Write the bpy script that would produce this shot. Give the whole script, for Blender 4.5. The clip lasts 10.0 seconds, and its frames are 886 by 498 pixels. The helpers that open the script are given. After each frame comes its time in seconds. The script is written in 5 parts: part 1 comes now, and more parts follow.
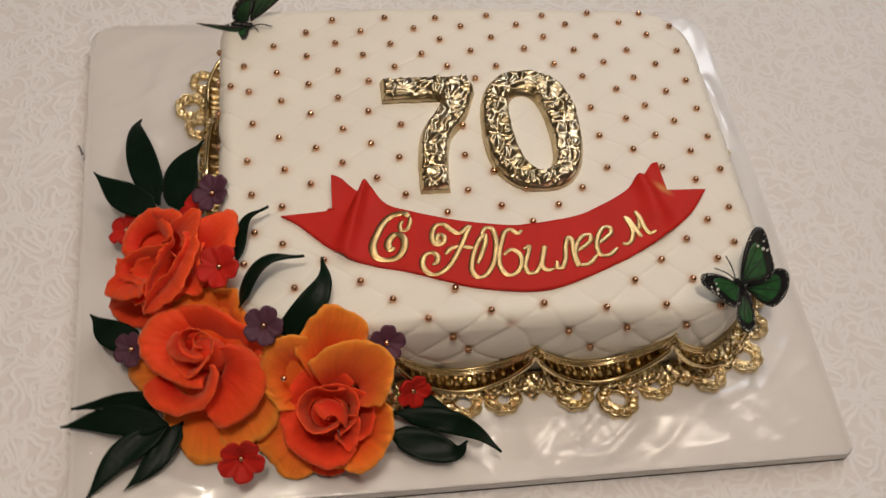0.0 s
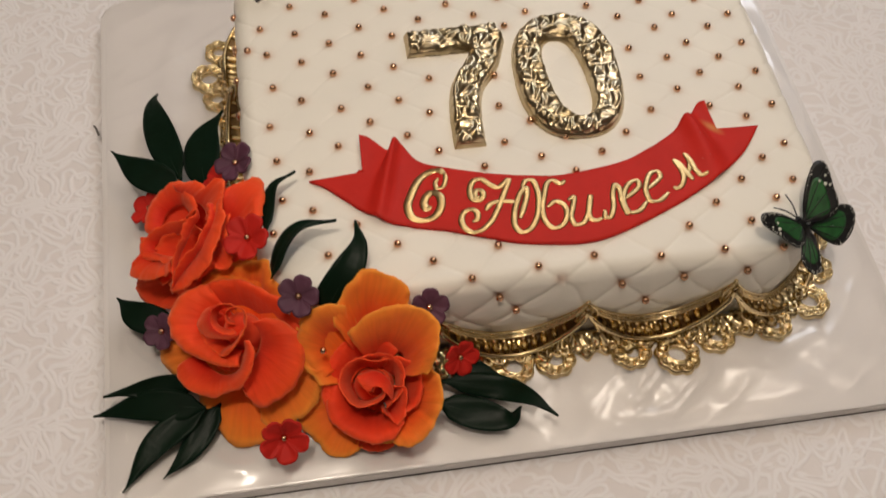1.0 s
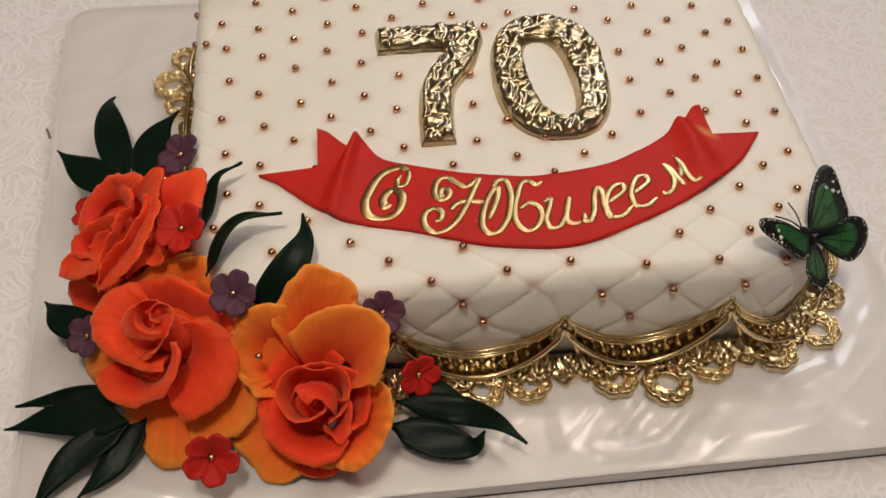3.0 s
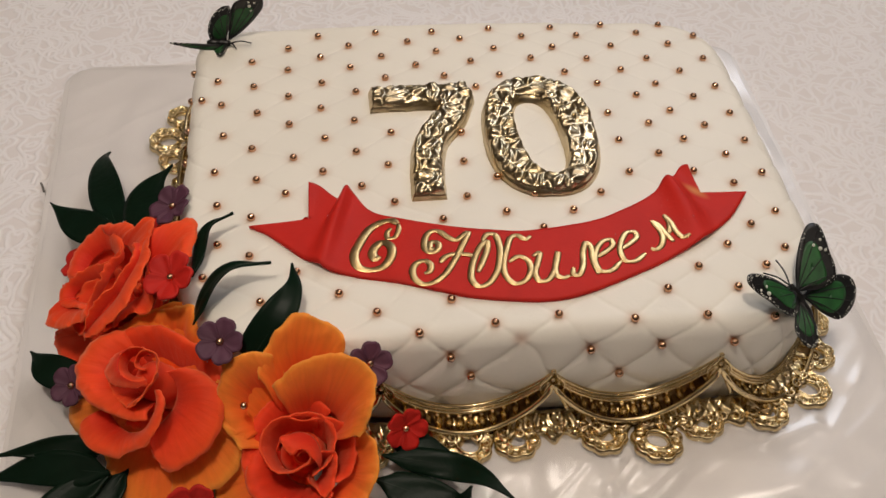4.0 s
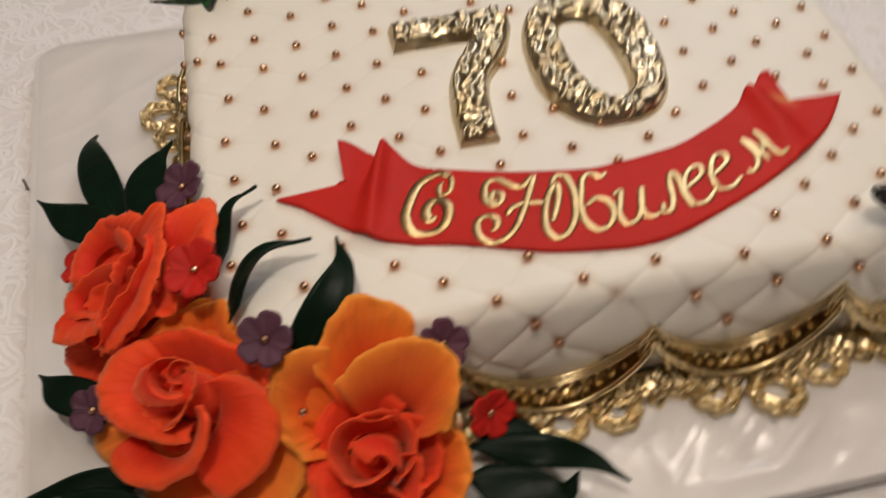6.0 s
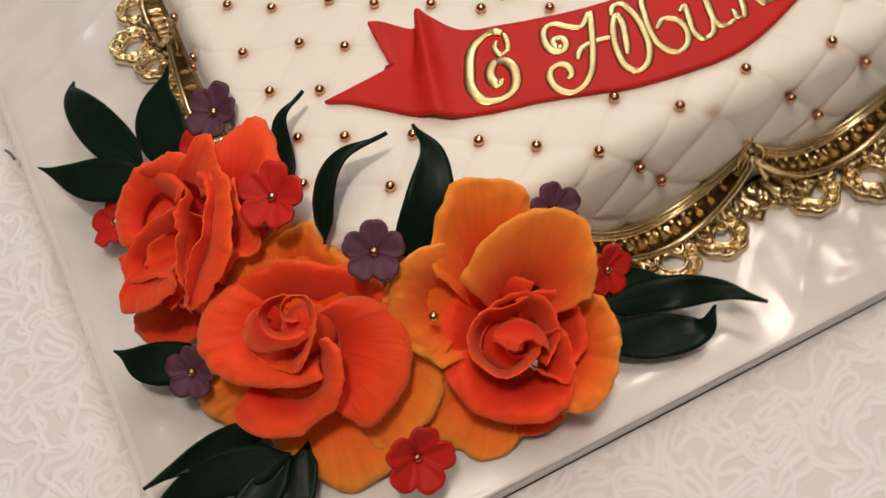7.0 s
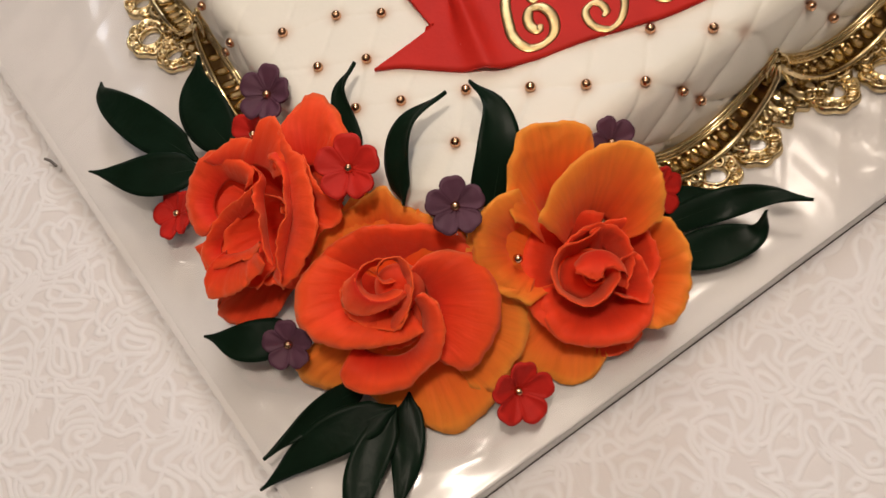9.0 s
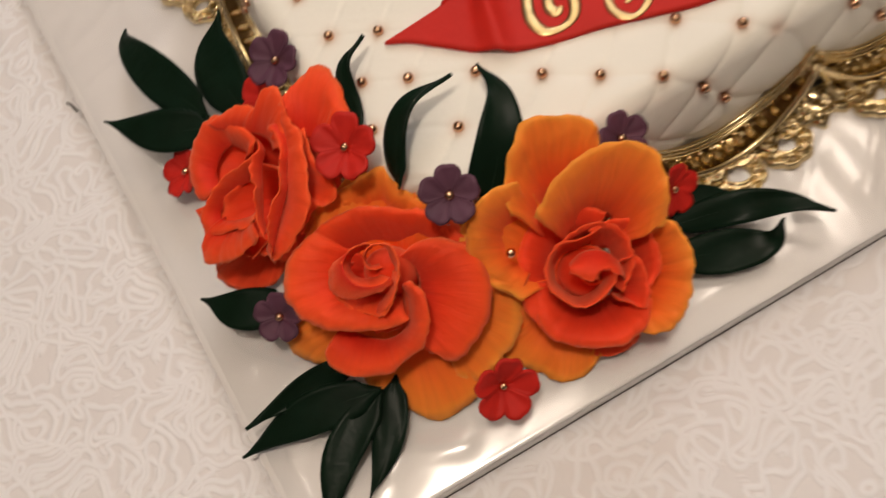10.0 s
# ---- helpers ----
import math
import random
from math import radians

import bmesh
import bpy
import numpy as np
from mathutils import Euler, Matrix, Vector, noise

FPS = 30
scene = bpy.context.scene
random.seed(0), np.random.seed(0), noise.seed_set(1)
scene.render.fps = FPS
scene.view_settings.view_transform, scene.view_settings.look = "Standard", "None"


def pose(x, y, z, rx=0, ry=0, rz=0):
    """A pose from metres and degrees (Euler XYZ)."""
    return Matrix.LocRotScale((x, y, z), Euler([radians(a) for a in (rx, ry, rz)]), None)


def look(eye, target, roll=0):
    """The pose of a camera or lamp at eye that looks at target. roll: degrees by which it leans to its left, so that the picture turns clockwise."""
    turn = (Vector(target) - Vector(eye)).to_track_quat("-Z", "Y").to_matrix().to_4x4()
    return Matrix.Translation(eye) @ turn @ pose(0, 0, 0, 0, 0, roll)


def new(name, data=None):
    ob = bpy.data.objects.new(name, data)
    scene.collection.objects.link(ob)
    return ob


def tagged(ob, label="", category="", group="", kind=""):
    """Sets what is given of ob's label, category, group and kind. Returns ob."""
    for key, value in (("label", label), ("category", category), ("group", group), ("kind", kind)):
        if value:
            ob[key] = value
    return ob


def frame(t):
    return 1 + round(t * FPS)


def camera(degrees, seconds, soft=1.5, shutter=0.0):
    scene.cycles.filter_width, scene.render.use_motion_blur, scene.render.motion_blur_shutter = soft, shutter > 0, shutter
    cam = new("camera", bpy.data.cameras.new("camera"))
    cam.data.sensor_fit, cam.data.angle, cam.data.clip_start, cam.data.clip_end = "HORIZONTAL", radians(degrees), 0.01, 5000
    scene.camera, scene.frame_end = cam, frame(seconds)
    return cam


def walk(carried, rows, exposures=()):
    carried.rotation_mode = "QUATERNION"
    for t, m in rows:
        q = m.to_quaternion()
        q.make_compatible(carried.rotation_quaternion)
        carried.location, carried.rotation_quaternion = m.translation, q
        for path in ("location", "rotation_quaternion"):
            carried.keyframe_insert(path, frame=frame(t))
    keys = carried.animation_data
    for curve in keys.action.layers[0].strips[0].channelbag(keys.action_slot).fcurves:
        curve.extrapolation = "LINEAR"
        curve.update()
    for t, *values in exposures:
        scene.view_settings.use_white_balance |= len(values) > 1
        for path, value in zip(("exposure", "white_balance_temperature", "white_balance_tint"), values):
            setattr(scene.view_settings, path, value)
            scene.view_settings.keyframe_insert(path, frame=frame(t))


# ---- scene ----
cam = camera(48.7, 10.0, shutter=0.6)
PATH = [
    (0, (0.126, -0.181, 0.534), (0.41, 0.878, -1.138), 9.9),
    (0.5, (0.121, -0.171, 0.524), (0.395, 0.877, -1.158), 5.8),
    (1, (0.123, -0.175, 0.499), (0.347, 0.865, -1.194), 3.9),
    (1.5, (0.128, -0.18, 0.47), (0.399, 0.875, -1.207), 5.3),
    (2, (0.135, -0.181, 0.453), (0.382, 0.943, -1.183), 4.6),
    (2.2, (0.141, -0.181, 0.449), (0.356, 0.959, -1.18), 3.6),
    (3.3, (0.157, -0.19, 0.424), (0.348, 1.065, -1.122), 2.4),
    (3.5, (0.157, -0.193, 0.421), (0.374, 1.101, -1.087), 3.3),
    (4, (0.158, -0.196, 0.424), (0.367, 1.128, -1.06), 3.4),
    (4.5, (0.157, -0.192, 0.425), (0.376, 1.129, -1.06), 4.2),
    (5, (0.155, -0.191, 0.427), (0.4, 1.123, -1.061), 5.1),
    (5.5, (0.15, -0.174, 0.395), (0.354, 1.161, -1.08), 3.7),
    (6, (0.133, -0.146, 0.371), (0.359, 1.111, -1.169), -2.4),
    (6.2, (0.119, -0.135, 0.365), (0.337, 1.041, -1.238), -5.9),
    (7.3, (0.064, -0.098, 0.353), (0.435, 0.853, -1.367), -10.5),
    (7.5, (0.059, -0.092, 0.354), (0.486, 0.806, -1.382), -8.9),
    (8, (0.043, -0.082, 0.359), (0.342, 0.793, -1.415), -16.7),
    (8.5, (0.037, -0.079, 0.364), (0.373, 0.764, -1.418), -15.2),
    (9, (0.035, -0.091, 0.376), (0.372, 0.775, -1.395), -15.2),
    (9.5, (0.041, -0.106, 0.392), (0.398, 0.762, -1.374), -11.5),
    (10, (0.07, -0.087, 0.373), (0.211, 0.751, -1.437), -21.3),
]
walk(cam, [(t, look(eye, target, roll)) for t, eye, target, roll in PATH],
     ((0.0, -0.04, 7100, 13), (1.5, 0.06, 7100, 13), (3.4, 0.08, 6950, 14), (4.5, 0.06, 6900, 13), (5.5, 0.04, 6900, 13), (6.2, 0.15, 6950, 13), (7.3, 0.32, 6950, 14), (9.0, 0.31, 7050, 14), (10.0, 0.27, 7150, 14)))

CX, CY, HX, HY, RC, RB, RD, RE = 0.239, 0.1835, 0.159, 0.1225, 0.056, 0.024, 0.036, 0.0095   # cake plan and edge rounding
BOARD_Z, SIDE_BASE = 0.010, 0.011

# ---- world and lamps: warm ceiling lamps, an added fill over the front, a cool window far behind ----
world = bpy.data.worlds.new("world")
scene.world = world
world.use_nodes = True
wbg = world.node_tree.nodes["Background"]
wbg.inputs[0].default_value = (1.0, 0.86, 0.72, 1)
wbg.inputs[1].default_value = 0.015


def lamp(name, eye, size, watts, colour):
    data = bpy.data.lights.new(name, "POINT")
    data.shadow_soft_size, data.energy, data.color = size, watts, colour
    ob = new(name, data)
    ob.location = eye
    return ob


WARM = (1.0, 0.918, 0.825)
lamp("overhead_light", (0.85, 0.45, 1.62), 0.06, 7, WARM)
lamp("overhead_light", (0.50, 0.95, 1.62), 0.06, 7, WARM)
lamp("overhead_light", (-0.50, 0.25, 1.62), 0.06, 2, WARM)
# not a ceiling lamp: a fill added over the front to brighten the roses
lamp("overhead_light", (0.03, -0.20, 1.60), 0.08, 28, WARM)
win = bpy.data.lights.new("window_light", "AREA")
win.shape, win.size, win.size_y, win.energy, win.color = "RECTANGLE", 0.8, 0.8, 12, (0.78, 0.87, 1.0)
new("window_light", win).matrix_world = look((1.30, 1.85, 1.60), (0.25, 0.15, 0.05))


# ---- materials ----
def material(name, colour, rough=0.5, metal=0.0, vary=0.0, vary_scale=60.0, second=None, bump=0.0, bump_scale=300.0, spec=0.5):
    m = bpy.data.materials.new(name)
    m.use_nodes = True
    nt = m.node_tree
    b = nt.nodes["Principled BSDF"]
    b.inputs["Base Color"].default_value = (*colour, 1)
    b.inputs["Roughness"].default_value = rough
    b.inputs["Metallic"].default_value = metal
    b.inputs["Specular IOR Level"].default_value = spec
    tc = nt.nodes.new("ShaderNodeTexCoord")
    if vary > 0 or second:
        n1 = nt.nodes.new("ShaderNodeTexNoise")
        n1.inputs["Scale"].default_value, n1.inputs["Detail"].default_value = vary_scale, 6
        nt.links.new(tc.outputs["Object"], n1.inputs["Vector"])
        ramp = nt.nodes.new("ShaderNodeValToRGB")
        ramp.color_ramp.elements[0].position, ramp.color_ramp.elements[1].position = 0.3, 0.72
        two = second or tuple(c * (1 - vary) for c in colour)
        ramp.color_ramp.elements[0].color, ramp.color_ramp.elements[1].color = (*two, 1), (*colour, 1)
        nt.links.new(n1.outputs["Fac"], ramp.inputs["Fac"])
        nt.links.new(ramp.outputs["Color"], b.inputs["Base Color"])
    if bump > 0:
        n2 = nt.nodes.new("ShaderNodeTexNoise")
        n2.inputs["Scale"].default_value, n2.inputs["Detail"].default_value = bump_scale, 5
        nt.links.new(tc.outputs["Object"], n2.inputs["Vector"])
        bp = nt.nodes.new("ShaderNodeBump")
        bp.inputs["Strength"].default_value, bp.inputs["Distance"].default_value = bump, 0.001
        nt.links.new(n2.outputs["Fac"], bp.inputs["Height"])
        nt.links.new(bp.outputs["Normal"], b.inputs["Normal"])
    return m


FONDANT = material("cream_fondant", (0.865, 0.83, 0.745), 0.5, vary=0.05, vary_scale=18, bump=0.10, bump_scale=500)
fn = FONDANT.node_tree
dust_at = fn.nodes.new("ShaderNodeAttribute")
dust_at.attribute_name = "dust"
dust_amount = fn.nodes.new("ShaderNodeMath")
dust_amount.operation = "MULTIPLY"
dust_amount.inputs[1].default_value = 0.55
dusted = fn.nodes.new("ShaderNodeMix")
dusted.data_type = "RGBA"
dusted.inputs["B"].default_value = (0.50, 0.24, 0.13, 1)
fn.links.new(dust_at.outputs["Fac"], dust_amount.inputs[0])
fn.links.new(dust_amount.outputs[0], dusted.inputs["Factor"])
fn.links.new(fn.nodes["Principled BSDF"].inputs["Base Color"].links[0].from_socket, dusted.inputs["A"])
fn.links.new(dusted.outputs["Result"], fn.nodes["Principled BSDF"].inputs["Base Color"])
GOLD = material("gold_paint", (0.89, 0.71, 0.41), 0.22, 1.0, vary=0.30, vary_scale=140, bump=0.15, bump_scale=420)
# darker gold for the swag hollows: their shade is put into the colour
SHADED_GOLD = material("shaded_gold_paint", (0.36, 0.23, 0.11), 0.28, 1.0, vary=0.5, vary_scale=160, bump=0.3, bump_scale=420)
PALE_GOLD = material("pale_gold_leaf", (0.70, 0.61, 0.45), 0.28, 1.0, second=(0.47, 0.36, 0.19), vary_scale=70, bump=0.08, bump_scale=250)
LETTER = material("letter_gold", (0.62, 0.44, 0.21), 0.32, 1.0, vary=0.30, vary_scale=120, bump=0.18, bump_scale=260)
PEARL = material("rose_gold_pearl", (0.76, 0.45, 0.28), 0.18, 1.0, vary=0.12, vary_scale=500)
RIBBON = material("red_fondant", (0.60, 0.020, 0.012), 0.58, spec=0.22, vary=0.15, vary_scale=40, bump=0.12, bump_scale=600)


def gold_smear(m, at, turn, size):
    """Gold dust smeared on one spot of a surface, in the object's own coordinates."""
    nt, b = m.node_tree, m.node_tree.nodes["Principled BSDF"]
    tc = nt.nodes.new("ShaderNodeTexCoord")
    spot = nt.nodes.new("ShaderNodeMapping")
    spot.vector_type = "TEXTURE"
    spot.inputs["Location"].default_value, spot.inputs["Rotation"].default_value, spot.inputs["Scale"].default_value = at, (0, 0, radians(turn)), size
    nt.links.new(tc.outputs["Object"], spot.inputs["Vector"])
    far = nt.nodes.new("ShaderNodeVectorMath")
    far.operation = "LENGTH"
    nt.links.new(spot.outputs[0], far.inputs[0])
    much = nt.nodes.new("ShaderNodeMapRange")
    much.interpolation_type = "SMOOTHSTEP"
    much.inputs["From Min"].default_value, much.inputs["From Max"].default_value, much.inputs["To Max"].default_value = 1.0, 0.0, 0.75
    nt.links.new(far.outputs["Value"], much.inputs["Value"])
    mix = nt.nodes.new("ShaderNodeMix")
    mix.data_type = "RGBA"
    mix.inputs["B"].default_value = (0.66, 0.28, 0.09, 1)
    nt.links.new(much.outputs["Result"], mix.inputs["Factor"])
    nt.links.new(b.inputs["Base Color"].links[0].from_socket, mix.inputs["A"])
    nt.links.new(mix.outputs["Result"], b.inputs["Base Color"])


gold_smear(RIBBON, (0.0964, 0.0256, -0.002), -45.5, (0.0100, 0.0036, 0.05))


def petal_material(name, base, edge, from_v, to_v, veins=0.93):
    """Sugar paste, coloured from base to edge by airbrush, the reds also with painted shade, with fine veins along the
    petal.
    """
    m = material(name, edge, 0.62, spec=0.18)
    nt, b = m.node_tree, m.node_tree.nodes["Principled BSDF"]
    b.inputs["Subsurface Weight"].default_value = 0.05
    b.inputs["Sheen Weight"].default_value, b.inputs["Sheen Roughness"].default_value = 0.36, 0.6
    b.inputs["Sheen Tint"].default_value = (1.0, 0.42, 0.22, 1)
    b.inputs["Subsurface Radius"].default_value = (1.0, 0.3, 0.1)
    b.inputs["Subsurface Scale"].default_value = 0.0009
    uv = nt.nodes.new("ShaderNodeUVMap")
    uv.uv_map = "sheet"
    sep = nt.nodes.new("ShaderNodeSeparateXYZ")
    nt.links.new(uv.outputs[0], sep.inputs[0])
    tc = nt.nodes.new("ShaderNodeTexCoord")
    blot = nt.nodes.new("ShaderNodeTexNoise")
    blot.inputs["Scale"].default_value, blot.inputs["Detail"].default_value = 55, 4
    nt.links.new(tc.outputs["Object"], blot.inputs["Vector"])
    wob = nt.nodes.new("ShaderNodeMath")
    wob.operation = "MULTIPLY_ADD"
    wob.inputs[1].default_value = 0.55
    nt.links.new(blot.outputs["Fac"], wob.inputs[0])
    nt.links.new(sep.outputs["Y"], wob.inputs[2])
    mp = nt.nodes.new("ShaderNodeMapRange")
    mp.inputs["From Min"].default_value, mp.inputs["From Max"].default_value = from_v + 0.27, to_v + 0.27
    nt.links.new(wob.outputs[0], mp.inputs["Value"])
    mix = nt.nodes.new("ShaderNodeMix")
    mix.data_type = "RGBA"
    mix.inputs["A"].default_value, mix.inputs["B"].default_value = (*base, 1), (*edge, 1)
    nt.links.new(mp.outputs["Result"], mix.inputs["Factor"])
    scale = nt.nodes.new("ShaderNodeMapping")
    scale.inputs["Scale"].default_value = (15, 1.3, 1)
    nt.links.new(uv.outputs[0], scale.inputs["Vector"])
    vein = nt.nodes.new("ShaderNodeTexNoise")
    vein.inputs["Scale"].default_value, vein.inputs["Detail"].default_value = 1.0, 3
    nt.links.new(scale.outputs[0], vein.inputs["Vector"])
    dark = nt.nodes.new("ShaderNodeMapRange")
    dark.inputs["From Min"].default_value, dark.inputs["From Max"].default_value = 0.25, 0.6
    dark.inputs["To Min"].default_value, dark.inputs["To Max"].default_value = veins, 1.0
    nt.links.new(vein.outputs["Fac"], dark.inputs["Value"])
    rim_at = nt.nodes.new("ShaderNodeMapRange")
    rim_at.inputs["From Min"].default_value, rim_at.inputs["From Max"].default_value = 0.90, 1.0
    rim_at.inputs["To Max"].default_value = 0.35
    nt.links.new(sep.outputs["Y"], rim_at.inputs["Value"])
    thin = nt.nodes.new("ShaderNodeMix")
    thin.data_type = "RGBA"
    thin.inputs["B"].default_value = (1.0, min(1.0, edge[1] * 2.2), edge[2] * 2.4, 1)
    nt.links.new(rim_at.outputs["Result"], thin.inputs["Factor"])
    nt.links.new(mix.outputs["Result"], thin.inputs["A"])
    tint = nt.nodes.new("ShaderNodeVectorMath")
    tint.operation = "SCALE"
    nt.links.new(thin.outputs["Result"], tint.inputs[0])
    nt.links.new(dark.outputs["Result"], tint.inputs["Scale"])
    nt.links.new(tint.outputs[0], b.inputs["Base Color"])
    grain = nt.nodes.new("ShaderNodeTexNoise")
    grain.inputs["Scale"].default_value, grain.inputs["Detail"].default_value = 420, 4
    nt.links.new(tc.outputs["Object"], grain.inputs["Vector"])
    hs = nt.nodes.new("ShaderNodeMath")
    hs.operation = "MULTIPLY_ADD"
    hs.inputs[1].default_value = 0.35
    nt.links.new(grain.outputs["Fac"], hs.inputs[0])
    nt.links.new(vein.outputs["Fac"], hs.inputs[2])
    bp = nt.nodes.new("ShaderNodeBump")
    bp.inputs["Strength"].default_value, bp.inputs["Distance"].default_value = 0.45, 0.0010
    nt.links.new(hs.outputs[0], bp.inputs["Height"])
    nt.links.new(bp.outputs["Normal"], b.inputs["Normal"])
    return m


# the two reds' bases mix airbrushing with shade painted deep in the roses
SCARLET = petal_material("scarlet_petal", (0.68, 0.018, 0.008), (0.98, 0.068, 0.018), 0.15, 0.95)
CORAL = petal_material("orange_red_petal", (0.70, 0.020, 0.008), (0.98, 0.080, 0.018), 0.15, 0.95)
ORANGE = petal_material("orange_petal", (1.0, 0.082, 0.012), (1.0, 0.250, 0.032), 0.15, 0.95, 0.90)
LEAF = material("dark_leaf", (0.004, 0.012, 0.006), 0.36, spec=0.085, second=(0.005, 0.016, 0.009), vary_scale=90, bump=0.2, bump_scale=250)
LEAF_RIB = material("leaf_midrib", (0.010, 0.026, 0.014), 0.4, spec=0.3)
VIOLET = material("violet_fondant", (0.110, 0.034, 0.066), 0.7, vary=0.3, vary_scale=120, bump=0.15, bump_scale=500)
BERRY = material("red_flower_fondant", (0.60, 0.020, 0.013), 0.62, spec=0.22, vary=0.2, vary_scale=120, bump=0.15, bump_scale=500)
WING_BLACK = material("black_wing", (0.008, 0.008, 0.009), 0.45, vary=0.3, vary_scale=300)
WING_GREEN = material("green_wing", (0.018, 0.125, 0.030), 0.50, second=(0.008, 0.060, 0.016), vary_scale=160)
WING_SPOT = material("white_spot", (0.70, 0.70, 0.62), 0.5)
GLITTER = material("silver_glitter", (0.85, 0.85, 0.85), 0.12, 1.0)
BODY_BLACK = material("black_wire", (0.006, 0.006, 0.006), 0.4)
BOARD = material("pearl_white_board", (0.68, 0.65, 0.63), 0.34, vary=0.05, vary_scale=12, bump=0.05, bump_scale=200)
# near-black brown that stands for the shadow gap below the board
GAP_SHADE = material("board_gap_shade", (0.045, 0.030, 0.026), 0.8, vary=0.6, vary_scale=220)
FOLD = material("grey_fold", (0.16, 0.14, 0.13), 0.4, vary=0.3, vary_scale=200)
WALL = material("warm_plaster", (0.17, 0.145, 0.125), 0.8, vary=0.1, vary_scale=2, bump=0.2, bump_scale=60)
CEILING = material("white_ceiling", (0.52, 0.49, 0.45), 0.85, vary=0.05, vary_scale=3)
FLOOR = material("brown_floor", (0.20, 0.12, 0.07), 0.45, vary=0.4, vary_scale=6)


def cloth_material():
    m = bpy.data.materials.new("white_jacquard")
    m.use_nodes = True
    nt, b = m.node_tree, m.node_tree.nodes["Principled BSDF"]
    tc = nt.nodes.new("ShaderNodeTexCoord")
    # a net of meandering cords that fork, join and end, round flat islands
    def math_node(kind, a, b=0.0):
        node = nt.nodes.new("ShaderNodeMath")
        node.operation = kind
        for k, v in enumerate((a, b)):
            if isinstance(v, (int, float)):
                node.inputs[k].default_value = v
            else:
                nt.links.new(v, node.inputs[k])
        return node.outputs[0]

    def noise_at(scale_, dx, dy):
        shift = nt.nodes.new("ShaderNodeVectorMath")
        shift.operation = "ADD"
        shift.inputs[1].default_value = (dx, dy, 0)
        nt.links.new(tc.outputs["Object"], shift.inputs[0])
        field = nt.nodes.new("ShaderNodeTexNoise")
        field.noise_dimensions = "2D"
        field.inputs["Scale"].default_value, field.inputs["Detail"].default_value = scale_, 1.0
        field.inputs["Roughness"].default_value, field.inputs["Distortion"].default_value = 0.4, 0.35
        nt.links.new(shift.outputs[0], field.inputs["Vector"])
        return field.outputs["Fac"]

    def cords(scale_, seed, half, level):
        """Cords of one width along the level lines of a noise: the value's distance from the nearest, over its slope."""
        here = noise_at(scale_, seed, seed * 1.7)
        gx = math_node("MULTIPLY", math_node("SUBTRACT", noise_at(scale_, seed + 0.0004, seed * 1.7), here), 2500.0)
        gy = math_node("MULTIPLY", math_node("SUBTRACT", noise_at(scale_, seed, seed * 1.7 + 0.0004), here), 2500.0)
        slope = math_node("SQRT", math_node("ADD", math_node("MULTIPLY", gx, gx), math_node("MULTIPLY", gy, gy)))
        far = math_node("DIVIDE", math_node("PINGPONG", math_node("SUBTRACT", here, 0.5), level), math_node("MAXIMUM", slope, 3.0))
        ridge = nt.nodes.new("ShaderNodeMapRange")
        ridge.interpolation_type = "SMOOTHSTEP"
        ridge.inputs["From Min"].default_value, ridge.inputs["From Max"].default_value = half, half * 0.12
        nt.links.new(far, ridge.inputs["Value"])
        return ridge.outputs[0]

    step = nt.nodes.new("ShaderNodeMath")
    step.operation = "MAXIMUM"
    nt.links.new(cords(50, 0.0, 0.0022, 0.062), step.inputs[0])
    nt.links.new(cords(44, 3.1, 0.0021, 0.5), step.inputs[1])
    col = nt.nodes.new("ShaderNodeMix")
    col.data_type = "RGBA"
    col.inputs["A"].default_value, col.inputs["B"].default_value = (0.765, 0.727, 0.721, 1), (0.832, 0.812, 0.820, 1)
    nt.links.new(step.outputs[0], col.inputs["Factor"])
    nt.links.new(col.outputs["Result"], b.inputs["Base Color"])
    weave = nt.nodes.new("ShaderNodeTexNoise")
    weave.inputs["Scale"].default_value, weave.inputs["Detail"].default_value = 900, 3
    nt.links.new(tc.outputs["Object"], weave.inputs["Vector"])
    hsum = nt.nodes.new("ShaderNodeMath")
    hsum.operation = "MULTIPLY_ADD"
    hsum.inputs[1].default_value = 0.10
    nt.links.new(weave.outputs["Fac"], hsum.inputs[0])
    nt.links.new(step.outputs[0], hsum.inputs[2])
    bp = nt.nodes.new("ShaderNodeBump")
    bp.inputs["Strength"].default_value, bp.inputs["Distance"].default_value = 0.36, 0.0015
    nt.links.new(hsum.outputs[0], bp.inputs["Height"])
    nt.links.new(bp.outputs["Normal"], b.inputs["Normal"])
    b.inputs["Roughness"].default_value = 0.75
    b.inputs["Sheen Weight"].default_value = 0.15
    return m


def film_material():
    m = bpy.data.materials.new("clear_film")
    m.use_nodes = True
    nt = m.node_tree
    nt.nodes.remove(nt.nodes["Principled BSDF"])
    clear = nt.nodes.new("ShaderNodeBsdfTransparent")
    clear.inputs[0].default_value = (0.97, 0.97, 0.97, 1)
    gloss = nt.nodes.new("ShaderNodeBsdfGlossy")
    gloss.inputs["Roughness"].default_value = 0.21
    fres = nt.nodes.new("ShaderNodeFresnel")
    fres.inputs["IOR"].default_value = 1.85
    mixer = nt.nodes.new("ShaderNodeMixShader")
    nt.links.new(fres.outputs[0], mixer.inputs[0])
    nt.links.new(clear.outputs[0], mixer.inputs[1])
    nt.links.new(gloss.outputs[0], mixer.inputs[2])
    nt.links.new(mixer.outputs[0], nt.nodes["Material Output"].inputs["Surface"])
    return m


CLOTH, FILM = cloth_material(), film_material()


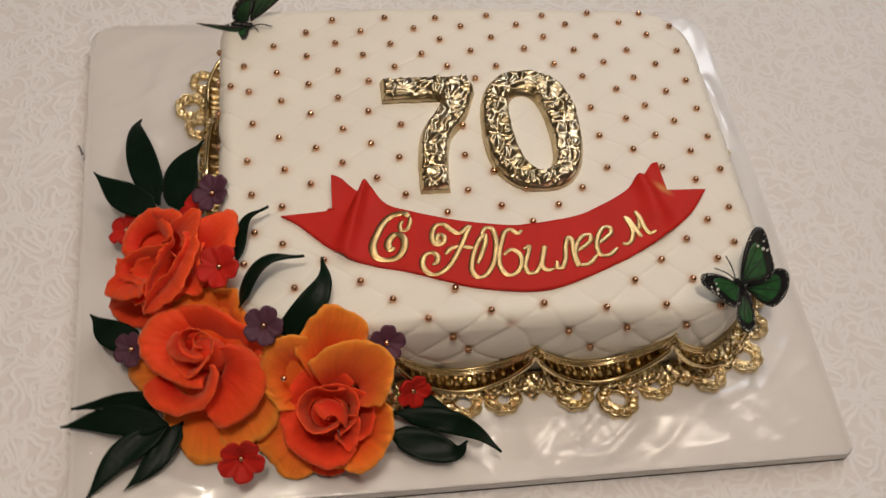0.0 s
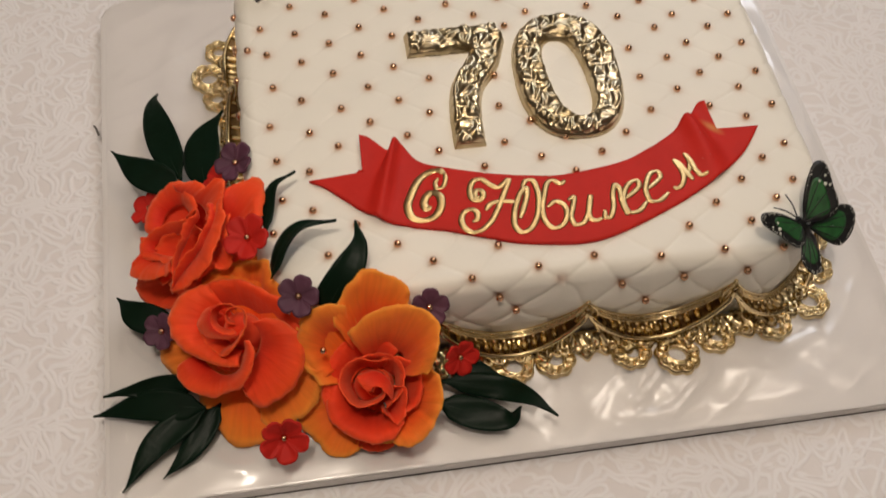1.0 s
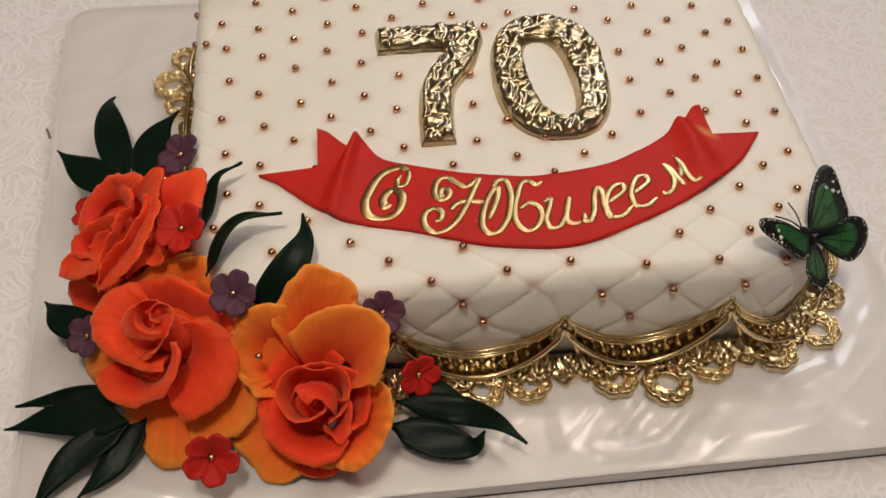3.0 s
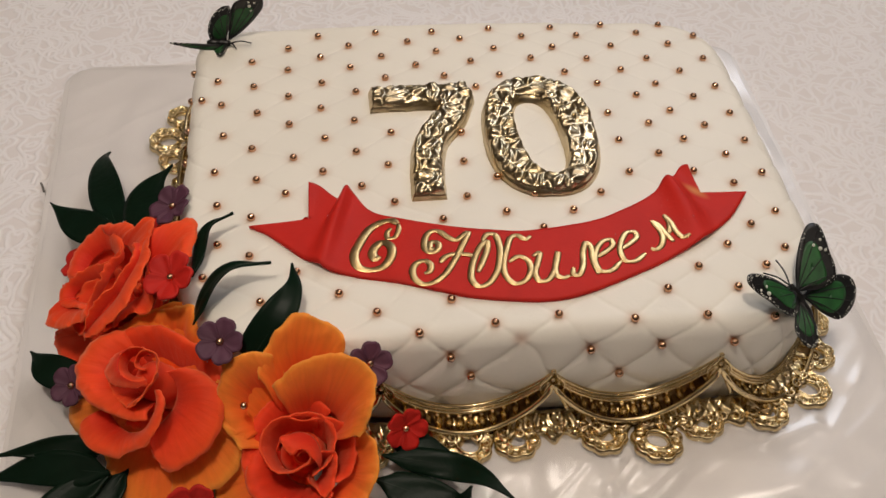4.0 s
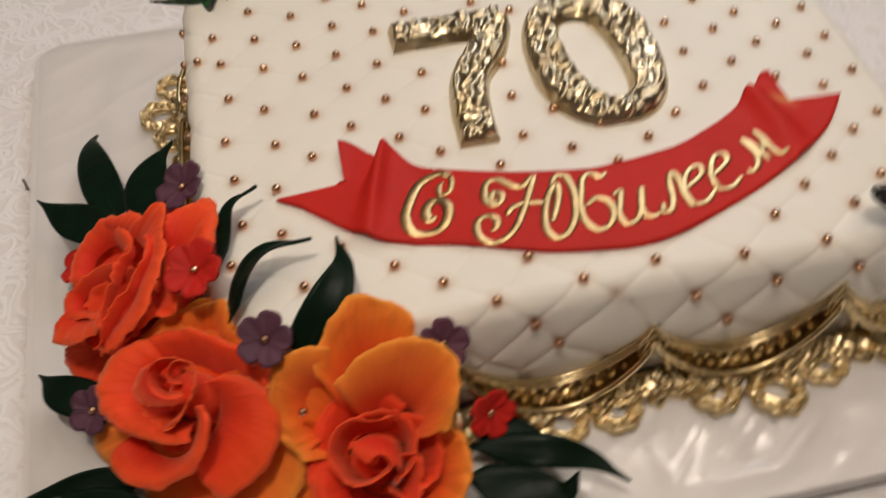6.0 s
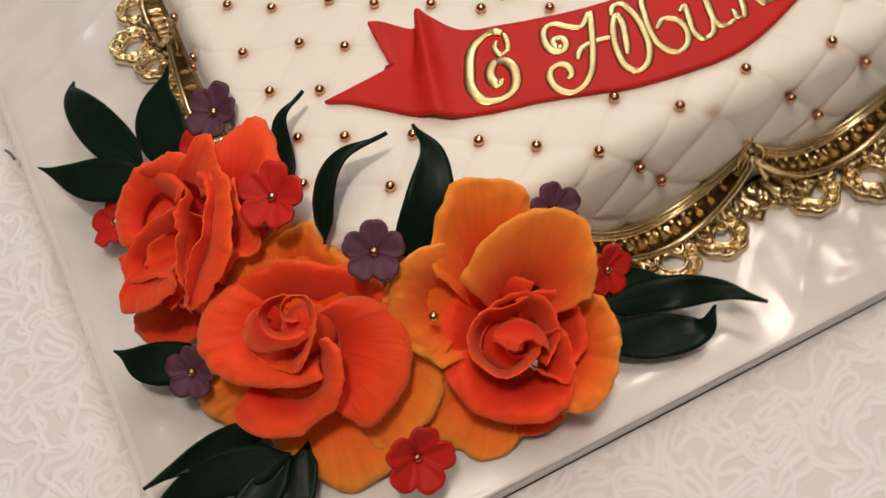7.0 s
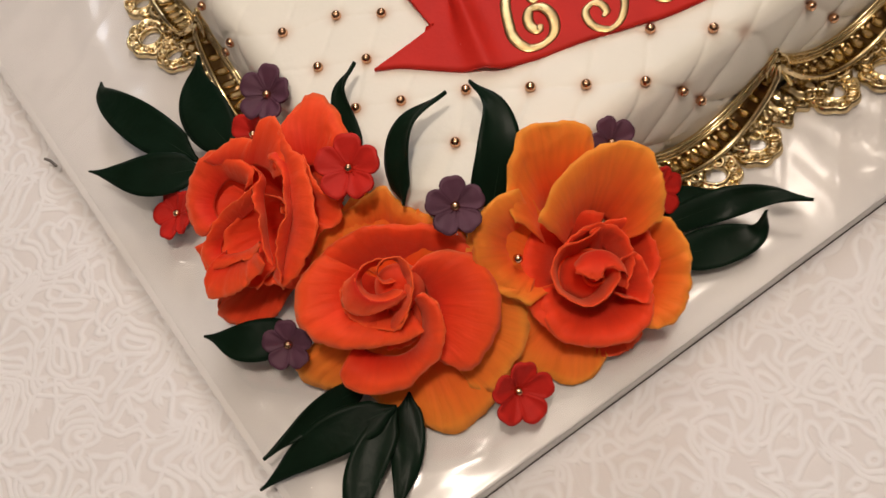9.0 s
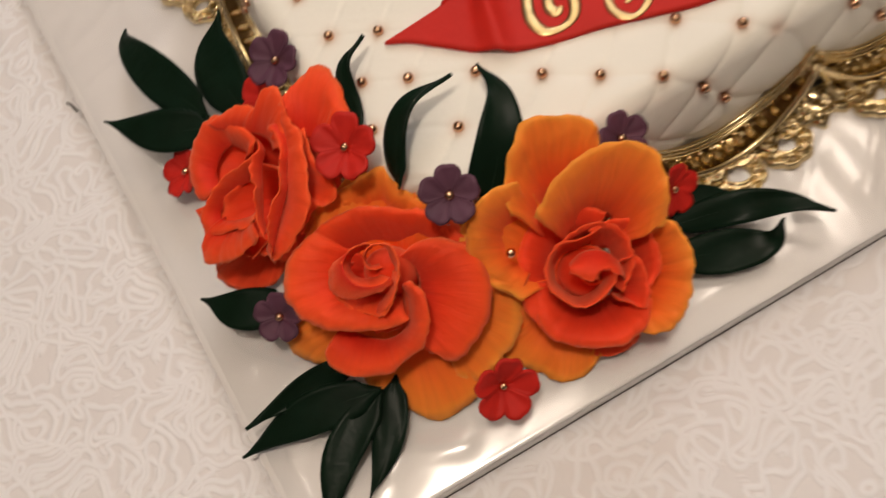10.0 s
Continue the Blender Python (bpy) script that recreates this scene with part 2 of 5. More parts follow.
# ---- mesh helpers ----
def link_mesh(name, me, mat, parent=None, label="", smooth=True):
    if mat and not me.materials:
        me.materials.append(mat)
    if smooth:
        me.shade_smooth()
    ob = new(name, me)
    if parent:
        ob.parent = parent
    if label:
        tagged(ob, label)
    return ob


def part(name, bm, mat, parent, label="", smooth=True):
    me = bpy.data.meshes.new(name)
    bm.normal_update()
    bm.to_mesh(me)
    bm.free()
    return link_mesh(name, me, mat, parent, label, smooth)


def thing(name, place, label, category, group="", m=None):
    ob = new(name)
    ob.empty_display_size = 0.01
    ob.matrix_world = m if m is not None else Matrix.Translation(place)
    return tagged(ob, label, category, group)


def grid_mesh(name, co, keep=None, closed_u=False, closed_v=False, dust=None):
    """A mesh from an array of points (nu, nv, 3). dust: an amount at each point."""
    nu, nv = co.shape[:2]
    ids = np.arange(nu * nv).reshape(nu, nv)
    iu = np.arange(nu if closed_u else nu - 1)
    iv = np.arange(nv if closed_v else nv - 1)
    a, b = np.meshgrid(iu, iv, indexing="ij")
    a2, b2 = (a + 1) % nu, (b + 1) % nv
    quads = np.stack([ids[a, b], ids[a2, b], ids[a2, b2], ids[a, b2]], -1).reshape(-1, 4)
    verts = co.reshape(-1, 3)
    amount = None if dust is None else dust.reshape(-1)
    if keep is not None:
        quads = quads[keep.reshape(-1)[quads].all(1)]
        used = np.unique(quads)
        remap = np.full(len(verts), -1)
        remap[used] = np.arange(len(used))
        verts, quads = verts[used], remap[quads]
        amount = None if amount is None else amount[used]
    me = bpy.data.meshes.new(name)
    me.from_pydata(verts.tolist(), [], quads.tolist())
    if amount is not None:
        me.attributes.new("dust", "FLOAT", "POINT").data.foreach_set("value", amount.astype(np.float32))
    return me


def thick(me, t, uv=None):
    """Gives a sheet its thickness: a second skin below it, and a rim. uv: a place on the sheet for each point."""
    me.update()
    n = len(me.vertices)
    v = np.array([tuple(q.co) for q in me.vertices])
    nr = np.array([tuple(q.normal) for q in me.vertices])
    faces = [tuple(p.vertices) for p in me.polygons]
    count = {}
    for f in faces:
        for a, b in zip(f, f[1:] + f[:1]):
            count[(a, b)] = 1
    rim_faces = [(b, a, a + n, b + n) for a, b in count if (b, a) not in count]
    out = bpy.data.meshes.new(me.name)
    out.from_pydata(np.r_[v, v - nr * t].tolist(), [], faces + [tuple(q + n for q in f[::-1]) for f in faces] + rim_faces)
    if uv is not None:
        layer = out.uv_layers.new(name="sheet")
        idx = np.array([lp.vertex_index for lp in out.loops]) % n
        layer.data.foreach_set("uv", uv.reshape(-1, 2)[idx].astype(np.float32).ravel())
    bpy.data.meshes.remove(me)
    return out


def tube(name, pts, radii, sides=8, closed=False, flat=1.0):
    """A round bar along points, or a flattened one."""
    p = np.array(pts, float)
    n = len(p)
    tan = (np.roll(p, -1, 0) - np.roll(p, 1, 0)) if closed else np.gradient(p, axis=0)
    tan /= np.linalg.norm(tan, axis=1)[:, None] + 1e-12
    up = np.array((0, 0, 1.0))
    side = np.cross(tan, up)
    weak = np.linalg.norm(side, axis=1) < 1e-3
    side[weak] = (1, 0, 0)
    side /= np.linalg.norm(side, axis=1)[:, None]
    nor = np.cross(side, tan)
    r = np.broadcast_to(np.array(radii, float), (n,))
    a = np.arange(sides) * 2 * math.pi / sides
    co = p[:, None] + r[:, None, None] * (side[:, None] * np.cos(a)[None, :, None] + flat * nor[:, None] * np.sin(a)[None, :, None])
    me = grid_mesh(name, co, closed_u=closed, closed_v=True)
    if not closed:
        bm = bmesh.new()
        bm.from_mesh(me)
        bm.verts.ensure_lookup_table()
        bm.faces.new([bm.verts[i] for i in range(sides)][::-1])
        bm.faces.new([bm.verts[(n - 1) * sides + i] for i in range(sides)])
        bm.to_mesh(me)
        bm.free()
    return me


def smooth_line(pts, n, even=False):
    """n points on a smooth curve through the given ones; even: as many between each two."""
    p = np.array(pts, float)
    m = len(p)
    d = np.r_[0, np.cumsum(np.linalg.norm(np.diff(p, axis=0), axis=1) ** 0.6)]
    if even:
        d = np.arange(m, dtype=float)
    t = np.linspace(0, d[-1], n)
    tang = np.gradient(p, d, axis=0)
    i = np.clip(np.searchsorted(d, t, "right") - 1, 0, m - 2)
    h = (d[i + 1] - d[i])[:, None]
    s = ((t - d[i])[:, None]) / h
    return ((2 * s**3 - 3 * s**2 + 1) * p[i] + (s**3 - 2 * s**2 + s) * h * tang[i] + (-2 * s**3 + 3 * s**2) * p[i + 1] + (s**3 - s**2) * h * tang[i + 1])


def ball_bm(r, at=(0, 0, 0), sub=2, scale=(1, 1, 1)):
    bm = bmesh.new()
    bmesh.ops.create_icosphere(bm, subdivisions=sub, radius=r)
    bmesh.ops.scale(bm, vec=scale, verts=bm.verts)
    bmesh.ops.translate(bm, vec=at, verts=bm.verts)
    return bm


def join_meshes(name, meshes):
    bm = bmesh.new()
    for me in meshes:
        bm.from_mesh(me)
        bpy.data.meshes.remove(me)
    out = bpy.data.meshes.new(name)
    bm.normal_update()
    bm.to_mesh(out)
    bm.free()
    return out


def frame_of(axis, at, spin=0.0):
    """A pose whose z runs along axis."""
    q = Vector(axis).normalized().to_track_quat("Z", "Y")
    return Matrix.Translation(at) @ q.to_matrix().to_4x4() @ pose(0, 0, 0, 0, 0, spin)


def lumps(co, scale, seed=0.0):
    """Smooth noise at each point of an array (..., 3)."""
    flat = co.reshape(-1, 3) * scale + seed
    return np.array([noise.noise(Vector(v)) for v in flat]).reshape(co.shape[:-1])


# ---- the room ----
def box_bm(x0, y0, z0, x1, y1, z1, bevel=0.0):
    bm = bmesh.new()
    bmesh.ops.create_cube(bm, size=1)
    bmesh.ops.scale(bm, vec=(x1 - x0, y1 - y0, z1 - z0), verts=bm.verts)
    bmesh.ops.translate(bm, vec=((x0 + x1) / 2, (y0 + y1) / 2, (z0 + z1) / 2), verts=bm.verts)
    if bevel:
        bmesh.ops.bevel(bm, geom=bm.edges[:], offset=bevel, segments=3, profile=0.5, affect="EDGES")
    return bm


def structure(name, bm, mat, label):
    return tagged(part(name, bm, mat, None, smooth=False), label, "", "", "structure")


FZ = -0.75
structure("floor", box_bm(-2.2, -2.0, FZ - 0.1, 2.4, 2.6, FZ), FLOOR, "brown wooden floor of the room")
structure("ceiling", box_bm(-2.2, -2.0, 1.95, 2.4, 2.6, 2.05), CEILING, "white painted ceiling")
structure("wall_west", box_bm(-2.3, -2.0, FZ, -2.2, 2.6, 1.95), WALL, "warm plastered wall")
structure("wall_east", box_bm(2.4, -2.0, FZ, 2.5, 2.6, 1.95), WALL, "warm plastered wall")
structure("wall_south", box_bm(-2.3, -2.1, FZ, 2.5, -2.0, 1.95), WALL, "warm plastered wall")
structure("wall_north", box_bm(-2.3, 2.6, FZ, 2.5, 2.7, 1.95), WALL, "warm plastered wall")


# ---- table and cloth ----
def build_table():
    t = thing("dining_table", (0.25, 0.15, FZ), "dining table under a white patterned tablecloth", "table")
    for x in (-0.75, 0.75):
        for y in (-0.4, 0.4):
            part("leg", box_bm(x - 0.03, y - 0.03, 0, x + 0.03, y + 0.03, 0.71, 0.004), FLOOR, t)
    part("tabletop", box_bm(-0.85, -0.5, 0.71, 0.85, 0.5, -FZ - 0.003, 0.004), FLOOR, t)
    n = 90
    u, v = np.meshgrid(np.linspace(-0.93, 0.93, n), np.linspace(-0.58, 0.58, n), indexing="ij")
    over = np.maximum(np.abs(u) - 0.86, 0) + np.maximum(np.abs(v) - 0.51, 0)
    x, y = np.clip(u, -0.862, 0.862), np.clip(v, -0.512, 0.512)
    z = -over * 2.5
    co = np.stack([x + 0.25, y + 0.15, z], -1)
    co[..., 2] += np.where(over > 0, 0, 0.0006 * (lumps(co, 9.0) - 0.6))
    me = grid_mesh("tablecloth", co)
    tagged(link_mesh("tablecloth", me, CLOTH), "white jacquard tablecloth with raised meandering cords, spread over the table", "tablecloth")


build_table()


# ---- cake board with its clear film ----
def board_point(a, b):
    """A point of the board's top: a across, b away, each 0 to 1."""
    x = (1 - b) * (-0.003 + 0.445 * a) + b * (-0.015 + 0.457 * a)
    return x, -0.005 + 0.359 * b


# ridges where the film is lifted: ends, width and height
RIDGES = (
    (0.276, 0.014, 0.298, 0.034, 0.0030, 0.0012), (0.292, 0.002, 0.320, 0.027, 0.0030, 0.0014), (0.266, 0.004, 0.291, 0.005, 0.0035, 0.0012),
    (0.358, 0.032, 0.388, 0.040, 0.0030, 0.0013), (0.427, 0.285, 0.434, 0.235, 0.0060, 0.0020), (0.424, 0.215, 0.419, 0.150, 0.0045, 0.0018),
    (-0.002, 0.092, 0.024, 0.064, 0.0060, 0.0018), (0.006, 0.172, 0.009, 0.152, 0.0040, 0.0014), (0.038, 0.019, 0.066, 0.005, 0.0050, 0.0013))


def build_board():
    bm = bmesh.new()
    ring = []
    r = 0.016
    for ca, cb, a0 in ((0, 0, 180), (1, 0, 270), (1, 1, 0), (0, 1, 90)):
        cx, cy = board_point(ca, cb)
        rr = r if cb else 0.004
        cx += rr if ca == 0 else -rr
        cy += rr if cb == 0 else -rr
        for k in range(7):
            an = radians(a0 + 15 * k)
            ring.append((cx + rr * math.cos(an), cy + rr * math.sin(an)))
    low = [bm.verts.new((x, y, 0.0012)) for x, y in ring]
    top = [bm.verts.new((x, y, BOARD_Z)) for x, y in ring]
    n = len(ring)
    for i in range(n):
        bm.faces.new((low[i], low[(i + 1) % n], top[(i + 1) % n], top[i]))
    lid = bm.faces.new(top)
    bm.faces.new(low[::-1])
    bmesh.ops.bevel(bm, geom=list(lid.edges), offset=0.0018, segments=3, profile=0.5, affect="EDGES")
    ob = part("cake_board", bm, BOARD, None, smooth=True)
    for face in ob.data.polygons:
        face.use_smooth = face.area < 0.0006   # the flat top and the long sides stay flat
    # a dark strip added in place of the shadow between board and cloth
    filler = bmesh.new()
    cl = [filler.verts.new((CX + (x - CX) * 1.0012, CY + (y - CY) * 1.0012, 0.0002)) for x, y in ring]
    ct = [filler.verts.new((CX + (x - CX) * 1.0012, CY + (y - CY) * 1.0012, 0.0014)) for x, y in ring]
    for i in range(n):
        filler.faces.new((cl[i], cl[(i + 1) % n], ct[(i + 1) % n], ct[i]))
    filler.faces.new(ct)
    filler.faces.new(cl[::-1])
    part("gap_shade_strip", filler, GAP_SHADE, ob, "dark strip that stands for the shadow gap under the board", smooth=False)
    tagged(ob, "pearly white covered cake board lying on the tablecloth", "cake board")
    # clear film stretched over the top and down the edges, wrinkled
    bend = 0.0020
    run = np.r_[np.linspace(-0.0016, 0.0032, 12), np.linspace(0.0045, 0.3578, 178)]   # along the sheet, from its hem below the front edge
    a, run = np.meshgrid(np.linspace(0.006, 0.997, 230), run, indexing="ij")
    turn = np.clip((bend - run) / bend, 0, math.pi / 2)
    b = np.clip(run, 0, 1) / 0.359
    x, y = board_point(a, b)
    y = np.where(turn > 0, -0.0059 + bend * (1 - np.sin(turn)), y)
    drop = bend * (1 - np.cos(turn)) + np.maximum(bend - run - bend * math.pi / 2, 0)
    co = np.stack([x, y, np.zeros_like(x)], -1)
    rad = np.hypot((x - CX) / 0.22, (y - CY) / 0.18)
    ang = np.arctan2(y - CY, x - CX)
    streak = np.stack([np.cos(ang) * 3.4, np.sin(ang) * 3.4, rad * 0.7], -1)
    w = lumps(streak, 2.6, 3.0) * 0.0014 * np.clip(rad, 0, 1.4) + lumps(co, 15.0, 9.0) * 0.0008 + lumps(co * (1.0, 2.2, 1.0) + 0.02 * lumps(co, 9.0, 1.0)[..., None], 30.0, 7.0) * 0.0003 + lumps(streak + 0.12 * lumps(co, 14.0, 2.0)[..., None], 5.0, 5.0) * (0.0003 + 0.0005 * (x > CX)) * np.clip(rad - 0.3, 0, 1)
    # long thin creases that run slantwise over the far half
    lie = np.stack([(0.80 * x + 0.60 * y) * 5.0, (-0.60 * x + 0.80 * y) * 42.0, np.zeros_like(x)], -1)
    crease = np.clip(1 - np.abs(lumps(lie + 0.25 * lumps(co, 12.0, 4.0)[..., None], 1.0, 6.0)) * 5.0, 0, 1) ** 1.5
    w = w + 0.0006 * crease * np.clip((x - 0.20) / 0.05, 0, 1) + 0.0007 * crease * np.clip((0.12 - x) / 0.05, 0, 1)
    w = w + 0.0022 * np.exp(-((x - 0.030 - 3.0 * (y - 0.262) ** 2) / 0.0075) ** 2) * np.clip((y - 0.225) / 0.02, 0, 1) * np.clip((0.335 - y) / 0.02, 0, 1)
    for x0, y0, x1, y1, wide, high in RIDGES:
        along = np.clip(((x - x0) * (x1 - x0) + (y - y0) * (y1 - y0)) / ((x1 - x0) ** 2 + (y1 - y0) ** 2), 0, 1)
        w = w + high * np.exp(-((x - x0 - along * (x1 - x0)) ** 2 + (y - y0 - along * (y1 - y0)) ** 2) / wide ** 2)
    edge = np.clip(np.minimum(np.minimum(a, 1 - a) * 0.45, np.minimum(b, 1 - b) * 0.36) / 0.012, 0, 1)
    co[..., 2] = BOARD_Z + 0.0006 + edge * (0.0014 + w) - drop
    co[..., 1] -= (turn > 0) * 0.0009 * lumps(co, 95.0, 8.0) * np.clip((x - 0.10) / 0.05, 0, 1)
    corner = np.maximum(0.018 - np.minimum(a, 1 - a) * 0.45, 0) ** 2 + np.maximum(0.018 - (1 - b) * 0.36, 0) ** 2
    me = grid_mesh("clear_film", co, corner < 0.0165 ** 2)
    film = link_mesh("clear_film", me, FILM, None)
    film.visible_shadow = False
    tagged(film, "wrinkled clear plastic film wrapped over the cake board", "plastic film")
    # a loose fold of film at the edge
    pts = [(-0.0140, 0.239, 0.0075), (-0.0152, 0.243, 0.0085), (-0.0170, 0.247, 0.0070)]
    link_mesh("film_fold", tube("film_fold", smooth_line(pts, 10), 0.0007, 6), FOLD, film, "dark tucked fold of film")


build_board()


# ---- the cake ----
def top_z(x, y):
    return 0.0765 - 0.20 * (x - 0.22) ** 2 - 0.15 * (y - 0.16) ** 2 - 0.010 * (x - 0.22)


ARC = RE * math.pi / 2
COL, ROW = 0.01756, 0.01235


def unfold(X, Y):
    """From the flat sheet of icing to its place on the cake: position, outward normal and distance past the edge."""
    rc = np.where(Y > CY, np.where(X < CX, RB, RD), RC)
    ix, iy = HX - rc, HY - rc
    px, py = np.clip(X - CX, -ix, ix), np.clip(Y - CY, -iy, iy)
    ex, ey = X - CX - px, Y - CY - py
    r = np.hypot(ex, ey) + 1e-9
    s = np.maximum(r - (rc - RE), 0)
    ang = np.minimum(s / RE, math.pi / 2)
    down = np.maximum(s - ARC, 0)
    bulge = 0.0016 * np.sin(np.clip(down / 0.045, 0, 1) * math.pi)
    rho = np.where(s > 0, rc - RE + RE * np.sin(ang) + bulge, r)
    ux, uy = ex / r, ey / r
    x, y = CX + px + ux * rho, CY + py + uy * rho
    zt = top_z(CX + px + ux * np.minimum(rho, rc - RE), CY + py + uy * np.minimum(rho, rc - RE))
    z = zt - RE * (1 - np.cos(ang)) - down
    nrm = np.stack([ux * np.sin(ang), uy * np.sin(ang), np.cos(ang)], -1)
    return np.stack([x, y, z], -1), nrm, s


ROWS_AT = ((-10, 0.0200), (-9, 0.0329), (-8, 0.0545), (-7, 0.0700), (-6, 0.0830), (-5, 0.0968), (-4, 0.1111), (40, 0.1605 + 40 * ROW))


# where the hand-set pearls sit on the unrolled icing, row by row from the back: column: across, away, in tenths of a millimetre
PEARLS = {
    11: "3:1522,2906 5:1864,2918 7:2200,2910 9:2548,2932 11:2932,2938 13:3258,2974 15:3635,2985",
    10: "2:1348,2796 4:1698,2794 6:2046,2814 8:2360,2830 10:2738,2846 12:3080,2856 14:3466,2888 16:3832,2874",
    9: "1:1140,2680 3:1530,2692 5:1882,2674 7:2206,2708 9:2550,2724 11:2906,2734 13:3270,2746 15:3640,2778",
    8: "0:954,2516 2:1344,2584 4:1698,2580 6:2074,2580 8:2396,2602 10:2756,2624 12:3092,2614 14:3462,2622 16:3822,2632",
    7: "-1:874,2356 1:1154,2446 3:1532,2448 5:1890,2468 7:2226,2468 9:2544,2464 11:2932,2484 13:3274,2506 15:3634,2500",
    6: "0:982,2302 2:1346,2342 4:1718,2352 8:2394,2358 12:3102,2374 14:3450,2370 16:3812,2358",
    5: "1:1176,2214 3:1520,2222 13:3308,2266 15:3646,2256",
    4: "0:1002,2042 2:1348,2102 4:1696,2104 12:3102,2106 14:3470,2128 16:3820,2110",
    3: "1:1154,1924 3:1534,1970 5:1886,1990 7:2262,1970 13:3316,2018 15:3636,2002",
    2: "0:968,1762 2:1368,1834 4:1694,1852 12:3110,1876 14:3480,1884 16:3830,1876",
    1: "1:1180,1686 3:1516,1716 5:1852,1738 7:2246,1740 13:3306,1768 15:3682,1758",
    0: "0:990,1520 2:1326,1572 4:1708,1594 8:2402,1616 12:3108,1626 14:3460,1628 16:3842,1618",
    -1: "1:1158,1424 5:1864,1468 7:2230,1482 9:2578,1486 11:2922,1480 15:3656,1536",
    -2: "0:1002,1260 6:2092,1332 8:2414,1366 10:2754,1362 16:3814,1328",
    -3: "-1:942,1062 1:1154,1174 9:2580,1248 15:3652,1240",
    -4: "2:1372,1054 14:3484,1106 16:3778,1080",
    -5: "1:1208,892 3:1564,908 13:3294,968 15:3642,970",
    -6: "4:1730,786 6:2074,832 12:3104,838 14:3454,838",
    -7: "5:1910,664 7:2256,688 9:2554,714 11:2904,676 13:3254,680 15:3588,670",
    -8: "6:2050,526 10:2700,524 12:3038,534 14:3392,536",
    -9: "7:2148,388 11:2864,340",
}
BARE = (8, -8, 0.2368, 0.0604)   # a crossing on the front whose pearl is lost
NODES = [(int(q.split(":")[0]), j, *(float(c) * 1e-4 for c in q.split(":")[1].split(","))) for j, row in PEARLS.items() for q in row.split()]


def even_lattice(X, Y):
    return (X - 0.098) / COL, np.interp(Y, [y for _, y in ROWS_AT], [j for j, _ in ROWS_AT])


def quilt_coords(X, Y):
    """Lattice coordinates of the quilting: pearls at whole numbers of equal parity. The even lattice is drawn to the pearls as they are set."""
    u, v = even_lattice(X, Y)
    su, sv, sw = np.zeros(X.shape), np.zeros(X.shape), np.full(X.shape, 0.03)
    for k, j, x, y in NODES + [BARE]:
        w = np.exp(-((X - x) ** 2 + (Y - y) ** 2) / (2 * 0.0085 ** 2))
        ku, jv = even_lattice(np.array(x), np.array(y))
        su, sv, sw = su + w * (k - ku), sv + w * (j - jv), sw + w
    return u + su / sw, v + sv / sw


def build_cake():
    cake = thing("cake", (CX, CY, BOARD_Z), "rectangular quilted cream fondant cake studded with rose-gold pearls on a board", "cake")
    step = 0.0009
    ext = RC - RE + ARC + 0.05
    xs = np.arange(CX - (HX - RC) - ext, CX + (HX - RC) + ext, step)
    ys = np.arange(CY - (HY - RC) - ext, CY + (HY - RC) + ext, step)
    X, Y = np.meshgrid(xs, ys, indexing="ij")
    co, nrm, s = unfold(X, Y)
    u, v = quilt_coords(X, Y)
    d1 = np.abs((u + v) / 2 - np.round((u + v) / 2)) * 2 * 0.0100
    d2 = np.abs((u - v) / 2 - np.round((u - v) / 2)) * 2 * 0.0100
    d = np.minimum(d1, d2)
    soft = np.maximum(np.clip(s / 0.018, 0, 1), 0.36 * np.clip((CY - HY + RE + 0.045 - Y) / 0.045, 0, 1))
    depth = 0.00042 + 0.00028 * soft
    wide = 0.0005 + 0.0004 * soft
    pillow = 0.0010 * soft * (1 - np.clip(1 - d / 0.0080, 0, 1) ** 2)
    h = -depth * np.exp(-d / wide) + pillow - 0.0004 * soft
    near = np.full(X.shape, 1.0)
    for _, _, x, y in NODES + [BARE]:
        near = np.minimum(near, np.hypot(X - x, Y - y))
    h -= (0.0003 + 0.0007 * soft) * np.exp(-(near / 0.0030) ** 2)
    h += 0.0005 * lumps(co, 30.0, 4.0)
    co = co + nrm * h[..., None]
    keep = co[..., 2] > SIDE_BASE - 0.003
    co[..., 2] = np.maximum(co[..., 2], SIDE_BASE)
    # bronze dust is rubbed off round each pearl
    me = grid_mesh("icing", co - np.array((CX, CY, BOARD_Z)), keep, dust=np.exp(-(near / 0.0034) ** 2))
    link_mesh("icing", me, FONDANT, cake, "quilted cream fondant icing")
    # pearls at the crossings
    bm = ball_bm(0.00215, sub=2)
    pm = bpy.data.meshes.new("pearl")
    bm.to_mesh(pm)
    bm.free()
    pm.materials.append(PEARL)
    pm.shade_smooth()
    rnd = random.Random(7)
    spots = [(x, y) for _, _, x, y in NODES]
    # those down the side towards the ruffled rose
    spots += [(0.0735, 0.118 + 0.0262 * q) for q in range(7)] + [(0.0560, 0.131 + 0.0262 * q) for q in range(6)]
    for x, y in spots:
        p, n, _ = unfold(np.array(x), np.array(y))
        ob = new("pearl", pm)
        ob.parent = cake
        ob.location = Vector(p) + Vector(n) * 0.0006 - Vector((CX, CY, BOARD_Z))
        ob.rotation_euler = (rnd.random() * 3, rnd.random() * 3, 0)
    return cake


build_cake()


